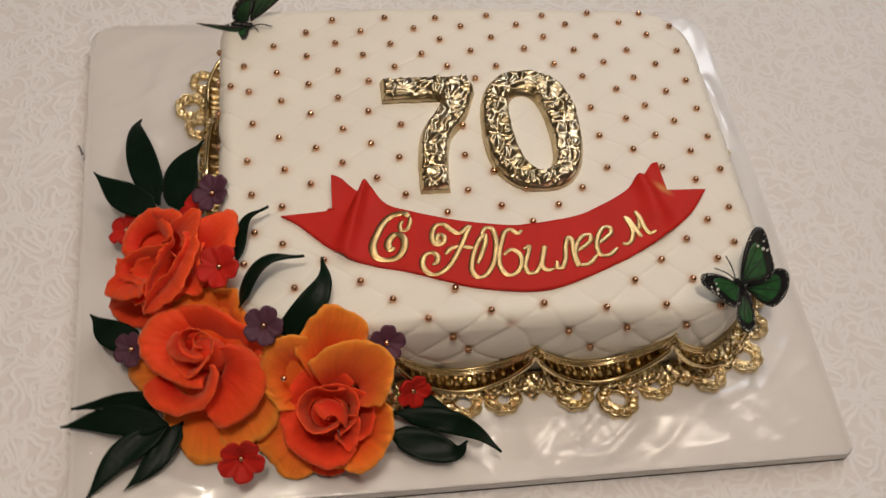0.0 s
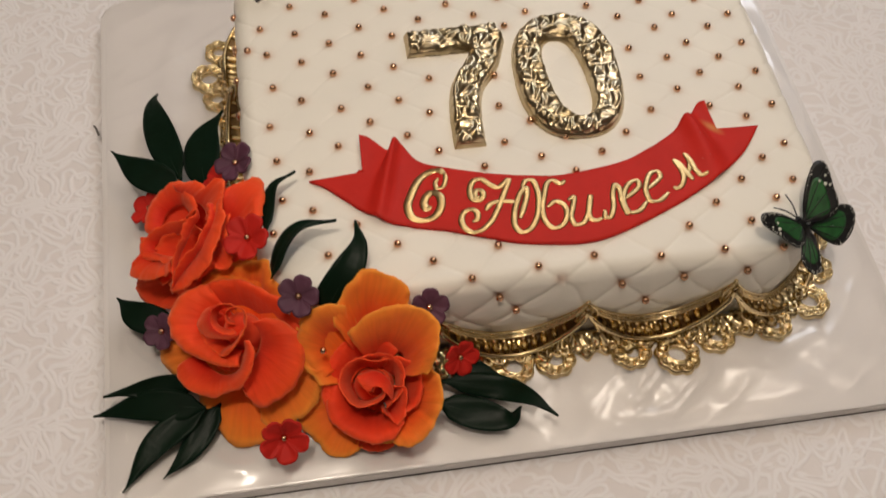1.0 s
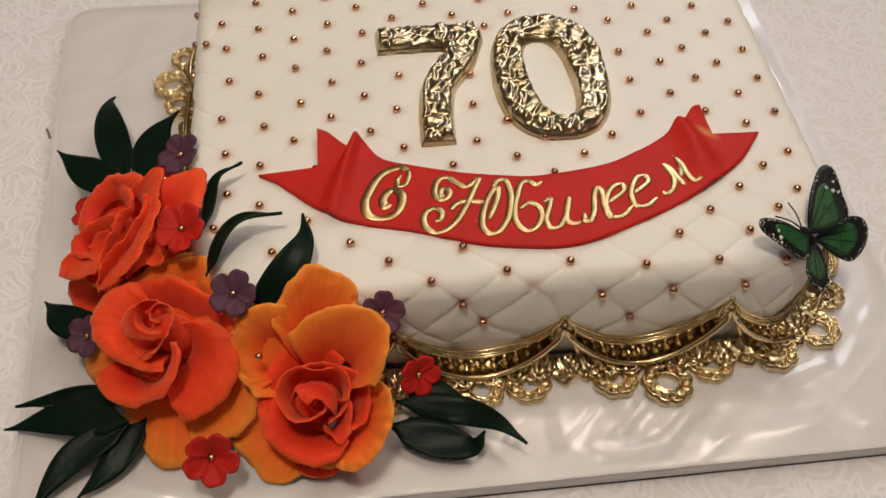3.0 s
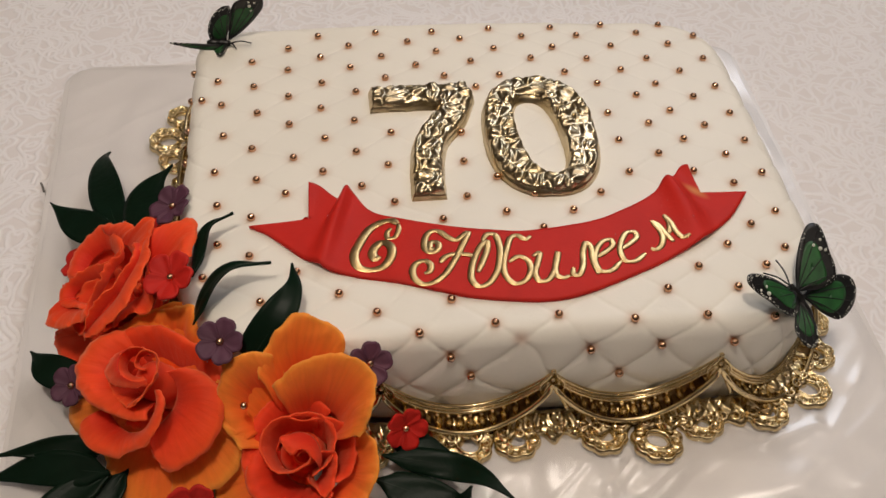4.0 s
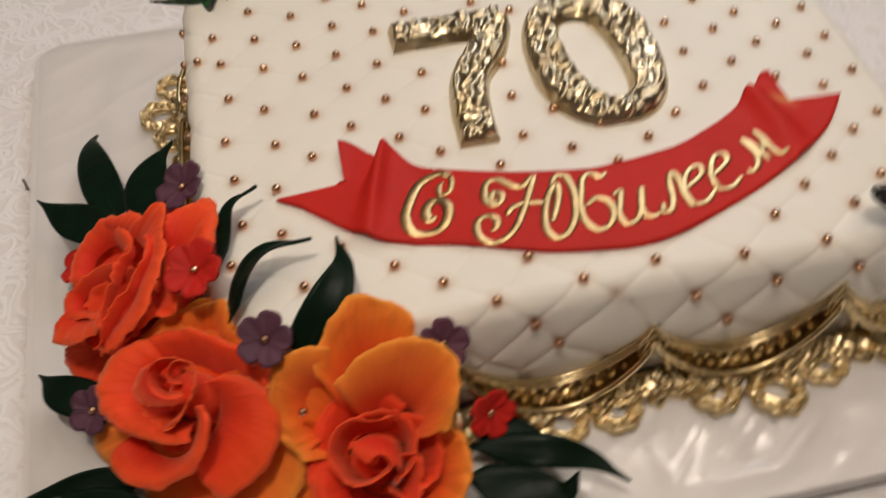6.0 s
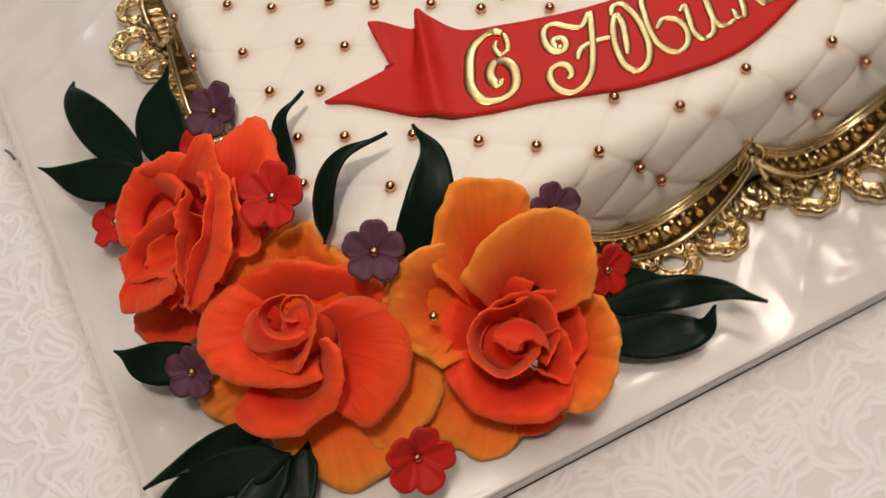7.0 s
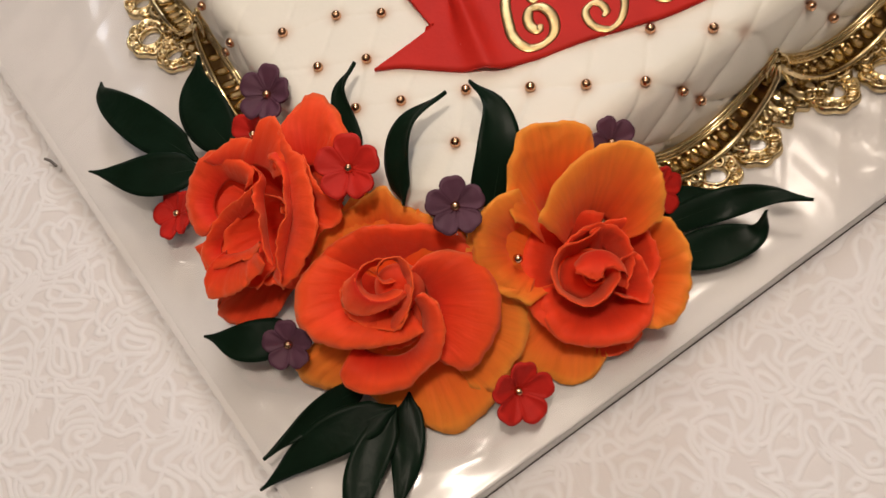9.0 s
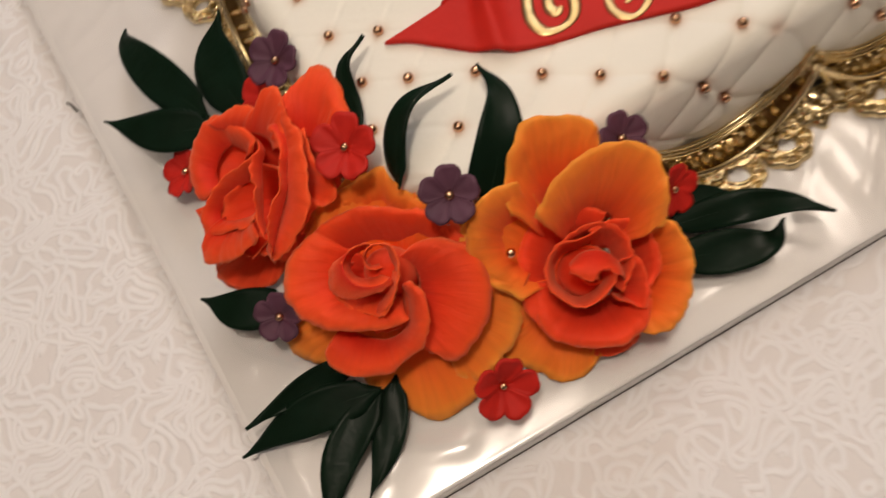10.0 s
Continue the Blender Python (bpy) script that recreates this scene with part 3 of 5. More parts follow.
# ---- digits seven and zero in ornate relief ----
def digit(name, dist, x0, x1, y0, y1, label):
    """Raised relief from a distance field: positive inside the figure."""
    step = 0.00042
    X, Y = np.meshgrid(np.arange(x0, x1, step), np.arange(y0, y1, step), indexing="ij")
    D = dist(X, Y)
    P = np.stack([X, Y, np.zeros_like(X)], -1)
    # curled leaves side by side: each a dome with veins that fan out from its foot
    rnd = np.random.RandomState(int(x0 * 1e4))
    gx, gy = np.meshgrid(np.arange(x0, x1, 0.0098), np.arange(y0, y1, 0.0098), indexing="ij")
    sites = np.stack([gx.ravel(), gy.ravel()], -1) + rnd.uniform(-0.0046, 0.0046, (gx.size, 2))
    foot = sites + 0.0050 * np.stack([np.cos(q := rnd.uniform(0, 6.28, gx.size)), np.sin(q)], -1)
    bent = P[..., :2] + np.stack([lumps(P, 150.0, 2.0), lumps(P, 150.0, 8.0)], -1) * 0.0028
    far = np.hypot(bent[..., None, 0] - sites[:, 0], bent[..., None, 1] - sites[:, 1])
    which = far.argmin(-1)
    two = np.partition(far, 1, -1)
    gap = two[..., 1] - two[..., 0]
    lobe = np.sin(np.clip(gap / 0.0062, 0, 1) * math.pi / 2)
    fx, fy = bent[..., 0] - foot[which, 0], bent[..., 1] - foot[which, 1]
    turn = np.where(rnd.uniform(0, 1, gx.size) < 0.5, -1, 1)[which]
    vein = np.sin(np.arctan2(fy, fx) * 8.0 + turn * 420.0 * np.hypot(fx, fy))
    lobe = lobe * (0.55 + 0.45 * rnd.uniform(0, 1, gx.size)[which]) * 1.5 - 0.75
    inside = np.clip(D / 0.0036, 0, 1)
    round_ = np.sqrt(np.clip(1 - (1 - inside) ** 2, 0, 1))
    h = 0.0072 * round_ + np.clip(D / 0.002, 0, 1) * (0.0018 * np.clip(lobe, -0.8, 1) + 0.00060 * vein * np.clip(gap / 0.0015, 0, 1))
    for _ in range(4):
        h[1:-1, 1:-1] = (h[1:-1, 1:-1] * 2 + h[:-2, 1:-1] + h[2:, 1:-1] + h[1:-1, :-2] + h[1:-1, 2:]) / 6
    Z = top_z(X, Y) + np.maximum(h, 0) - 0.0006
    keep = D > -0.0007
    P[..., 2] = np.where(D <= 0, top_z(X, Y) - 0.0006, Z)
    c = np.array(((x0 + x1) / 2, (y0 + y1) / 2, float(top_z((x0 + x1) / 2, (y0 + y1) / 2))))
    ob = thing(name, c, label, "number", "age digits")
    body = P.copy()
    body[..., 2] = np.where(D <= 0, P[..., 2], top_z(X, Y) - 0.0006 + np.minimum(np.maximum(h, 0), 0.0058 * round_))
    link_mesh("plain_body", grid_mesh("plain_body", body - c, keep), PALE_GOLD, ob, "smooth gold side wall of the figure")
    P[..., 2] += np.where(D > 0.0012, 0.0003, -0.0012)
    link_mesh("relief", grid_mesh("relief", P - c, D > 0.0006), PALE_GOLD, ob, "pale gold leaf and scroll relief")
    return ob


def seg_dist(X, Y, pts, widths):
    best = np.full(X.shape, -1.0)
    for (ax, ay), (bx, by), wa, wb in zip(pts[:-1], pts[1:], widths[:-1], widths[1:]):
        dx, dy = bx - ax, by - ay
        t = np.clip(((X - ax) * dx + (Y - ay) * dy) / (dx * dx + dy * dy), 0, 1)
        best = np.maximum(best, wa + (wb - wa) * t - np.hypot(X - ax - t * dx, Y - ay - t * dy))
    return best


def seven(X, Y):
    bar = np.minimum(0.0092 - np.abs(Y - 0.2258 - 0.03 * (X - 0.205)), np.minimum(X - 0.1785, 0.2345 - X))
    stem = smooth_line([(0.2275, 0.2245), (0.2205, 0.206), (0.2095, 0.190), (0.2055, 0.173), (0.2037, 0.138)], 16)
    st = seg_dist(X, Y, stem.tolist(), np.linspace(0.0095, 0.0088, 16).tolist())
    return np.maximum(bar, np.minimum(st, Y - 0.1468))


def zero(X, Y):
    a = X - 0.2686 - 0.03 * (Y - 0.1930)
    b = Y - 0.1930
    ro = (np.abs(a / 0.0312) ** 2.5 + np.abs(b / 0.0470) ** 2.5) ** (1 / 2.5)
    ai = a + 0.0008 + 0.10 * b
    ri = (np.abs(ai / 0.0110) ** 2.6 + np.abs((b + 0.002) / 0.0290) ** 2.6) ** (1 / 2.6)
    return np.minimum((1 - ro) * 0.031, (ri - 1) * 0.0125)


digit("number_seven", seven, 0.174, 0.240, 0.138, 0.242, "ornate gold relief figure seven lying on the cake")
digit("number_zero", zero, 0.234, 0.304, 0.140, 0.246, "ornate gold relief figure zero lying on the cake")


# ---- ribbon banner and its writing ----
BANNER_TOP = []   # places on the banner, for the letters to lie on


def build_ribbon():
    up = [(0.1443, 0.1602), (0.150, 0.1585), (0.1585, 0.1495), (0.1620, 0.1550), (0.1665, 0.1520), (0.1735, 0.1412), (0.187, 0.1344), (0.2135, 0.1265), (0.2406, 0.1222), (0.2575, 0.1225), (0.284, 0.1270), (0.300, 0.1340), (0.3187, 0.1450), (0.3265, 0.1538), (0.332, 0.1555), (0.338, 0.1632), (0.3422, 0.1636)]
    lo = [(0.115, 0.1352), (0.1242, 0.1290), (0.1374, 0.1157), (0.1450, 0.1090), (0.1528, 0.1037), (0.167, 0.0990), (0.1835, 0.0945), (0.205, 0.0870), (0.2213, 0.0821), (0.2522, 0.0787), (0.2744, 0.0832), (0.3046, 0.0957), (0.325, 0.1060), (0.3377, 0.1136), (0.3480, 0.1215), (0.3575, 0.1300), (0.3690, 0.1445)]
    md = [((u[0] + l[0]) / 2, (u[1] + l[1]) / 2) for u, l in zip(up, lo)]
    md[0:3] = [(0.1436, 0.1368), (0.1462, 0.1370), (0.1495, 0.1335)]
    md[14:17] = [(0.3385, 0.1385), (0.3415, 0.1420), (0.3440, 0.1442)]
    n, mrow = 150, 13
    U, M, L = (smooth_line([(x, y, 0) for x, y in q], n, True)[:, :2] for q in (up, md, lo))
    w = np.linspace(0, 1, mrow)
    co = np.zeros((n, 2 * mrow - 1, 3))
    for i, t in enumerate(w):
        co[:, i, :2] = L * (1 - t) + M * t
        co[:, mrow - 1 + i, :2] = M * (1 - t) + U * t
    s = np.linspace(0, 1, n)[:, None]
    t = np.linspace(0, 1, 2 * mrow - 1)[None, :]
    k = s * 16
    left, right = 3.5 - 0.2 * t, 12.7 + 0.6 * t
    fade = (0.40 + 0.60 * t) * (1 - 0.45 * t ** 3)
    h = 0.0072 * np.exp(-((k - left) / np.where(k < left, 0.70, 0.55)) ** 2) * fade - 0.0018 * np.exp(-((k - left - 1.9) / 0.6) ** 2) * fade
    h = h + 0.0064 * np.exp(-((k - right) / np.where(k < right, 0.7, 0.8)) ** 2) * fade - 0.0010 * np.exp(-((k - right + 1.7) / 0.6) ** 2) * fade
    h = h + 0.0026 * np.exp(-(k / 0.9) ** 2) * t ** 3 + 0.0024 * np.exp(-((k - 16) / 0.9) ** 2) * t ** 3 + 0.0010 * np.exp(-((k - 16) / 1.2) ** 2) * (1 - t) ** 2
    z = top_z(co[..., 0], np.maximum(co[..., 1], 0.075))
    co[..., 2] = z + 0.0022 + h + 0.0003 * lumps(co, 80.0)
    BANNER_TOP.extend(co.reshape(-1, 3).tolist())
    rib = thing("ribbon_banner", (0.245, 0.12, 0.077), "curved red fondant ribbon banner with gold lettering laid on the cake", "banner")
    me = thick(grid_mesh("ribbon", co - np.array((0.245, 0.12, 0.077))), 0.0018)
    link_mesh("ribbon", me, RIBBON, rib, "red fondant ribbon with folded swallow tails")
    rnd = random.Random(5)
    specks = bmesh.new()
    for k in range(26):
        x = 0.318 + rnd.random() ** 1.5 * 0.030 if k < 12 else rnd.uniform(0.15, 0.34)
        i = int(np.argmin(np.abs(M[:, 0] - x)))
        y = M[i, 1] + rnd.uniform(-0.012, 0.012)
        j = int(np.clip((y - L[i, 1]) / (U[i, 1] - L[i, 1]) * (2 * mrow - 2), 1, 2 * mrow - 3))
        bmesh.ops.create_icosphere(specks, subdivisions=1, radius=rnd.uniform(0.00013, 0.00028), matrix=Matrix.Translation(Vector(co[i, j]) - Vector((0.245, 0.12, 0.077)) + Vector((0, 0, 0.0001))))
    part("glitter", specks, GLITTER, rib, "tiny silver glitter specks")
    return rib


rib = build_ribbon()

# pen strokes of the script, in tenths of a millimetre from the banner's corner
LETTERS = (
    ("770,599 740,627 690,626 633,590 577,499 544,410 559,347 613,326 679,342 721,408 717,468 681,492 647,466 631,421 643,392 665,408", "770,599 764,555 742,516 712,515 710,551 731,579"),
    ("932,430 910,425 905,454 923,471 946,458 942,422 913,403 885,423 883,477 913,533 954,538 994,499 1032,474 1067,494 1097,518 1060,436 1008,340 957,264 899,221 850,217 814,254 811,305 835,345 876,353 897,327 888,289 863,277", "943,338 971,371 1013,386 1066,382 1118,368", "1158,459 1191,500 1224,498 1239,435 1229,346 1196,251 1148,193 1107,183 1080,218 1086,286 1112,361 1155,437 1180,457 1180,421 1146,334 1113,267"),
    ("1401,479 1372,459 1333,488 1303,475 1269,397 1241,303 1243,231 1279,188 1329,204 1364,264 1360,323 1321,351 1268,319",),
    ("1387,350 1423,369 1402,300 1381,238 1397,196 1435,200 1475,253 1516,370 1485,276 1483,225 1512,209 1547,220",),
    ("1570,267 1564,226 1584,218 1617,271 1640,372 1665,422 1680,402 1675,316 1682,221",),
    ("1685,323 1745,358 1795,406 1788,436 1750,427 1708,379 1683,302 1697,241 1746,241 1816,303",),
    ("1826,371 1883,411 1928,456 1922,486 1883,481 1842,425 1820,357 1834,299 1884,299 1946,348",),
    ("1981,379 1998,368 2027,381 2053,425 2058,476 2046,522 2030,560", "2030,560 2057,529 2078,465 2103,409", "2095,464 2115,528 2111,566 2100,593", "2100,593 2121,539 2132,471 2155,430 2194,444"),
)


def build_letters():
    top = np.array(BANNER_TOP)
    for i, strokes in enumerate(LETTERS):
        made = []
        for st in strokes:
            pts = [tuple(float(c) * 1e-4 for c in q.split(",")) for q in st.split()]
            line = smooth_line([(0.11 + x, 0.07 + y, 0) for x, y in pts], len(pts) * 7)
            for q in line:
                gap = np.hypot(top[:, 0] - q[0], top[:, 1] - q[1])
                w = np.exp(-(gap / 0.0012) ** 2) + 1e-12
                q[2] = (w * top[:, 2]).sum() / w.sum() + 0.0002
            heavy = (0.0021 if i == 0 else 0.0016 if i == 1 else 0.0015) * (0.6 if i == 0 and st is strokes[-1] else 1)
            d = np.gradient(line, axis=0)
            d /= np.linalg.norm(d, axis=1)[:, None]
            r = heavy * (0.72 + 0.42 * np.abs(d[:, 1]))
            ends = np.minimum(np.arange(len(line)), np.arange(len(line))[::-1]) / 5.0
            r *= np.clip(0.55 + 0.45 * ends, 0, 1)
            made.append(tube("stroke", line - np.array((0.245, 0.12, 0.077)), r, 12, flat=0.24))
        link_mesh("letter", join_meshes("letter", made), LETTER, rib, "piped gold script letter")


build_letters()


# ---- gold lace border round the foot of the cake ----
CORNERS = ((1, -1, RC), (1, 1, RD), (-1, 1, RB), (-1, -1, RC))   # from the front right on
RUNS = (2 * HX - 2 * RC, 2 * HY - RC - RD, 2 * HX - RD - RB, 2 * HY - RC - RB)
PERIM = sum(RUNS) + math.pi / 2 * (2 * RC + RB + RD)
SWAGS = 13
PERIOD = PERIM / SWAGS


def rim(s):
    """Foot of the cake at arc length s from the front left: place and outward way."""
    s = s % PERIM
    for k, (length, (sx, sy, rc)) in enumerate(zip(RUNS, CORNERS)):
        dx, dy = ((1, 0), (0, 1), (-1, 0), (0, -1))[k]
        ox, oy = CX + sx * (HX - rc), CY + sy * (HY - rc)
        if s < length:
            return ox + dy * rc - dx * (length - s), oy - dx * rc - dy * (length - s), dy, -dx
        s -= length
        if s < rc * math.pi / 2:
            a = radians(90 * k - 90) + s / rc
            return ox + rc * math.cos(a), oy + rc * math.sin(a), math.cos(a), math.sin(a)
        s -= rc * math.pi / 2
    return CX - HX + RC, CY - HY, 0, -1


def rim_point(s, o, z):
    x, y, nx, ny = rim(s)
    return x + nx * o, y + ny * o, z


HEIGHTS = (0.001, -0.0015, 0.002, -0.009, 0.001, -0.001, 0.0, 0.001, 0.0, -0.001, 0.001, 0.0, 0.001)
APEX0 = 0.254 - (CX - HX + RC)


# the medallions: where along the foot, how far out, and which size; those behind the cake repeat the front's
MEDALLIONS = [(0.078, 0.0170, "m"), (0.1015, 0.0155, "m"), (0.121, 0.0075, "t"), (0.1445, 0.0168, "m"), (0.1700, 0.0225, "b"), (0.1945, 0.0132, "m"),
              (0.2105, 0.0060, "t"), (0.2245, 0.0145, "m"), (0.2465, 0.0185, "m"), (0.2645, 0.0150, "s"), (0.282, 0.0120, "s"),
              (0.7915, 0.0185, "s"), (0.8085, 0.0235, "m"), (0.8265, 0.0185, "s"), (0.8480, 0.0095, "s"), (0.862, 0.0120, "t"), (0.878, 0.0130, "s"), (0.055, 0.0160, "m"), (0.030, 0.0150, "m")]
MEDALLIONS += [(0.300 + 0.0235 * q, (0.0150, 0.0170, 0.0100)[q % 3], "mms"[q % 3]) for q in range(21)]


def build_border():
    lace = thing("lace_border", (CX, CY, BOARD_Z), "gold moulded lace border with swags and loops round the cake's foot", "cake border")
    base = np.array((CX, CY, BOARD_Z))
    rnd = random.Random(3)
    for i in range(SWAGS):
        s0 = APEX0 + (i - 1) * PERIOD
        us = np.linspace(0, 1, 34)
        sag = 1 - (2 * us - 1) ** 2
        rods = []
        za, zb = HEIGHTS[i % 13], HEIGHTS[(i + 1) % 13]
        lift = (za * (1 - us) + zb * us)
        for o, zt, zm, rr in ((0.0020, 0.0480, 0.0240, 0.0010), (0.0034, 0.0448, 0.0207, 0.0010), (0.0030, 0.0465, 0.0224, 0.0006)):
            rods.append(tube("rod", [np.array(rim_point(s0 + u * PERIOD, o, zt + q + (zm - zt) * g)) - base for u, g, q in zip(us, sag, lift)], rr, 8))
        link_mesh("swag_band", join_meshes("swag_band", rods), GOLD, lace, "double gold cord of a swag")
        low = [np.array(rim_point(s0 + u * PERIOD, 0.0050 + 0.0078 * math.sqrt(g), 0.0430 + q + (0.0172 - 0.0430) * g)) - base for u, g, q in zip(us, sag, lift)]
        link_mesh("lower_cord", tube("lower_cord", low, 0.0014, 8), GOLD, lace)
        # the fluted skirt between the cords
        nv = 9
        co = np.zeros((121, nv, 3))
        for a, u in enumerate(np.linspace(0.0, 1.0, 121)):
            g = 1 - (2 * u - 1) ** 2
            p0 = np.array(rim_point(s0 + u * PERIOD, 0.0022, 0.0452 + za * (1 - u) + zb * u + (0.0207 - 0.0452) * g))
            p1 = np.array(rim_point(s0 + u * PERIOD, 0.0045 + 0.0073 * math.sqrt(g), 0.0430 + za * (1 - u) + zb * u + (0.0172 - 0.0430) * g))
            _, _, nx, ny = rim(s0 + u * PERIOD)
            for b in range(nv):
                t = b / (nv - 1)
                co[a, b] = p0 * (1 - t) + p1 * t - np.array((nx * 0.6, ny * 0.6, 0.8)) * 0.0042 * math.sin(math.pi * t)
        # the hollow's shade is painted in with a darker gold
        skirt = link_mesh("skirt", grid_mesh("skirt", co - base), SHADED_GOLD, lace, "gold hollow of a swag, its shade put into a darker colour")
        for a in range(8, 116, 8):
            wide = 0.0027 * min(1.0, 0.35 + 2.4 * a * (120 - a) / 14400)
            rib = co[a, 1:] - base + np.array((0, 0, 0.0006))
            link_mesh("rib", tube("rib", rib, wide * np.array([0.3, 0.55, 0.8, 0.95, 1.0, 1.0, 0.9, 0.6]), 7), GOLD, skirt)
        # the crown where two swags meet
        x, y, nx, ny = rim(s0)
        bits = []
        for dz, do, r in ((0.0495 + za, 0.002, 0.0013), (0.0450 + za, 0.0036, 0.0013), (0.0410 + za, 0.0045, 0.0012)):
            bm = ball_bm(r, sub=2)
            me = bpy.data.meshes.new("bead")
            bmesh.ops.translate(bm, vec=Vector((x + nx * do, y + ny * do, dz)) - Vector(base), verts=bm.verts)
            bm.to_mesh(me)
            bm.free()
            bits.append(me)
        for sg in (-1, 1):
            pts = [np.array(rim_point(s0 + sg * (0.0035 * math.sin(q * math.pi) + 0.004 * q), 0.003 + 0.003 * q, 0.0488 + za - 0.013 * q)) - base for q in np.linspace(0, 1, 9)]
            bits.append(tube("strut", pts, 0.0007, 6))
            pts = [np.array(rim_point(s0 + sg * q * 0.009, 0.0035 + 0.004 * q, 0.045 + za - 0.020 * q)) - base for q in np.linspace(0, 1, 8)]
            bits.append(tube("strut", pts, 0.0012, 7))
        link_mesh("crown", join_meshes("crown", bits), GOLD, lace)
    # the beaded band on the board that carries the loops
    ns, no = 1500, 13
    q = np.arange(ns) / ns * PERIM
    foot = np.array([rim(v) for v in q])
    strip = np.zeros((ns, no, 3))
    out_to = 0.0160 + 0.0022 * np.sin(q * 2 * math.pi / PERIM * 90) + 0.0012 * np.sin(q * 2 * math.pi / PERIM * 37)
    for b in range(no):
        t = b / (no - 1)
        o = 0.0020 + (out_to - 0.0020) * t
        z = 0.0172 - 0.0036 * t + 0.0010 * np.sin(q * 2 * math.pi / PERIM * 180) * math.sin(2.5 * math.pi * t) + 0.0008 * math.exp(-((t - 0.92) / 0.08) ** 2)
        if b in (0, no - 1):
            z = z * 0 + 0.0106
        strip[:, b] = np.stack([foot[:, 0] + foot[:, 2] * o, foot[:, 1] + foot[:, 3] * o, z], -1)
    strip[:, 1:-1, 2] += 0.0009 * lumps(strip[:, 1:-1], 380.0, 2.0)
    bits = [grid_mesh("strip", strip - base, closed_u=True)]
    for a in range(int(PERIM / 0.0064)):
        s = a * 0.0064
        for o, z, r in ((0.0132, 0.0152, 0.0021),):
            x, y, z = rim_point(s + rnd.uniform(-0.001, 0.001), o + rnd.uniform(-0.0008, 0.0008), z)
            rr = r * rnd.uniform(0.8, 1.1)
            tip_, dip = rnd.uniform(0, 6.28), rnd.uniform(0.1, 0.4)
            bits.append(tube("scroll", [(x - CX + rr * math.cos(q), y - CY + rr * math.sin(q), z - BOARD_Z + dip * rr * math.sin(q + tip_)) for q in np.linspace(0, 2 * math.pi, 12, endpoint=False)], rr * 0.36, 6, closed=True))
    link_mesh("beaded_band", join_meshes("beaded_band", bits), GOLD, lace)["kind"] = "stuff"
    # flat medallions: an oval hole with a corded edge, a row of tiny rings, a scalloped outer cord
    def loop_mesh(outer, hole, scallops, seed):
        n, m = 14 * scallops, 15
        t = np.linspace(0, 2 * math.pi, n, endpoint=False)
        wave = np.abs(np.cos(t * scallops / 2 + 0.4))
        co = np.zeros((n, m + 2, 3))
        for b in range(m):
            q = b / (m - 1)
            r_in, r_out = hole * (1 + 0.12 * np.cos(2 * t + seed)), outer * (0.90 + 0.10 * wave)
            r = r_in + (r_out - r_in) * q
            bead = np.sin(t * scallops * 1.5 + seed) * np.sin(math.pi * np.clip((q - 0.30) / 0.42, 0, 1)) ** 2
            z = 0.0010 + 0.0011 * math.exp(-((q - 0.14) / 0.10) ** 2) + 0.0013 * math.exp(-((q - 0.86) / 0.11) ** 2) * (0.75 + 0.25 * wave)
            z = z + 0.0006 * bead + 0.0002 * np.sin(t * scallops * 3 + 2.1 * seed) * math.exp(-((q - 0.55) / 0.2) ** 2)
            if b in (0, m - 1):
                z = z * 0 - 0.0004
            co[:, b + 1] = np.stack([r * np.cos(t), r * np.sin(t), z], -1)
        co[:, 0], co[:, m + 1] = co[:, 1] + (0, 0, -0.0008), co[:, m] + (0, 0, -0.0008)
        co[..., 2] += 0.00018 * lumps(co, 420.0, seed)
        me = grid_mesh("loop", co[:, ::-1], closed_u=True)
        bits = [me]
        for k in range(scallops):
            an = 2 * math.pi * (k + 0.5) / scallops
            rr = (hole + outer) / 2 * 1.02
            bits.append(tube("ring", [(rr * math.cos(an) + 0.0014 * math.cos(q), rr * math.sin(an) + 0.0014 * math.sin(q), 0.0020) for q in np.linspace(0, 2 * math.pi, 10, endpoint=False)], 0.00045, 6, closed=True))
        me = join_meshes("loop", bits)
        me.materials.append(GOLD)
        me.shade_smooth()
        return me
    big, mid, small, tiny = loop_mesh(0.0133, 0.0044, 9, 1.0), loop_mesh(0.0122, 0.0043, 8, 2.0), loop_mesh(0.0100, 0.0034, 7, 3.0), loop_mesh(0.0068, 0.0020, 6, 4.0)
    for s, o, me in MEDALLIONS:
        me = {"b": big, "m": mid, "s": small, "t": tiny}[me]
        x, y, nx, ny = rim(s)
        ob = new("loop", me)
        ob.parent = lace
        ob.matrix_basis = Matrix.Translation((x + nx * o - CX, y + ny * o - CY, 0.0022)) @ pose(0, 0, 0, 0, 0, math.degrees(math.atan2(nx, -ny)) + rnd.uniform(-20, 20)) @ pose(0, 0, 0, -5 + rnd.uniform(-3, 3), rnd.uniform(-4, 4), 0)
    return lace


build_border()


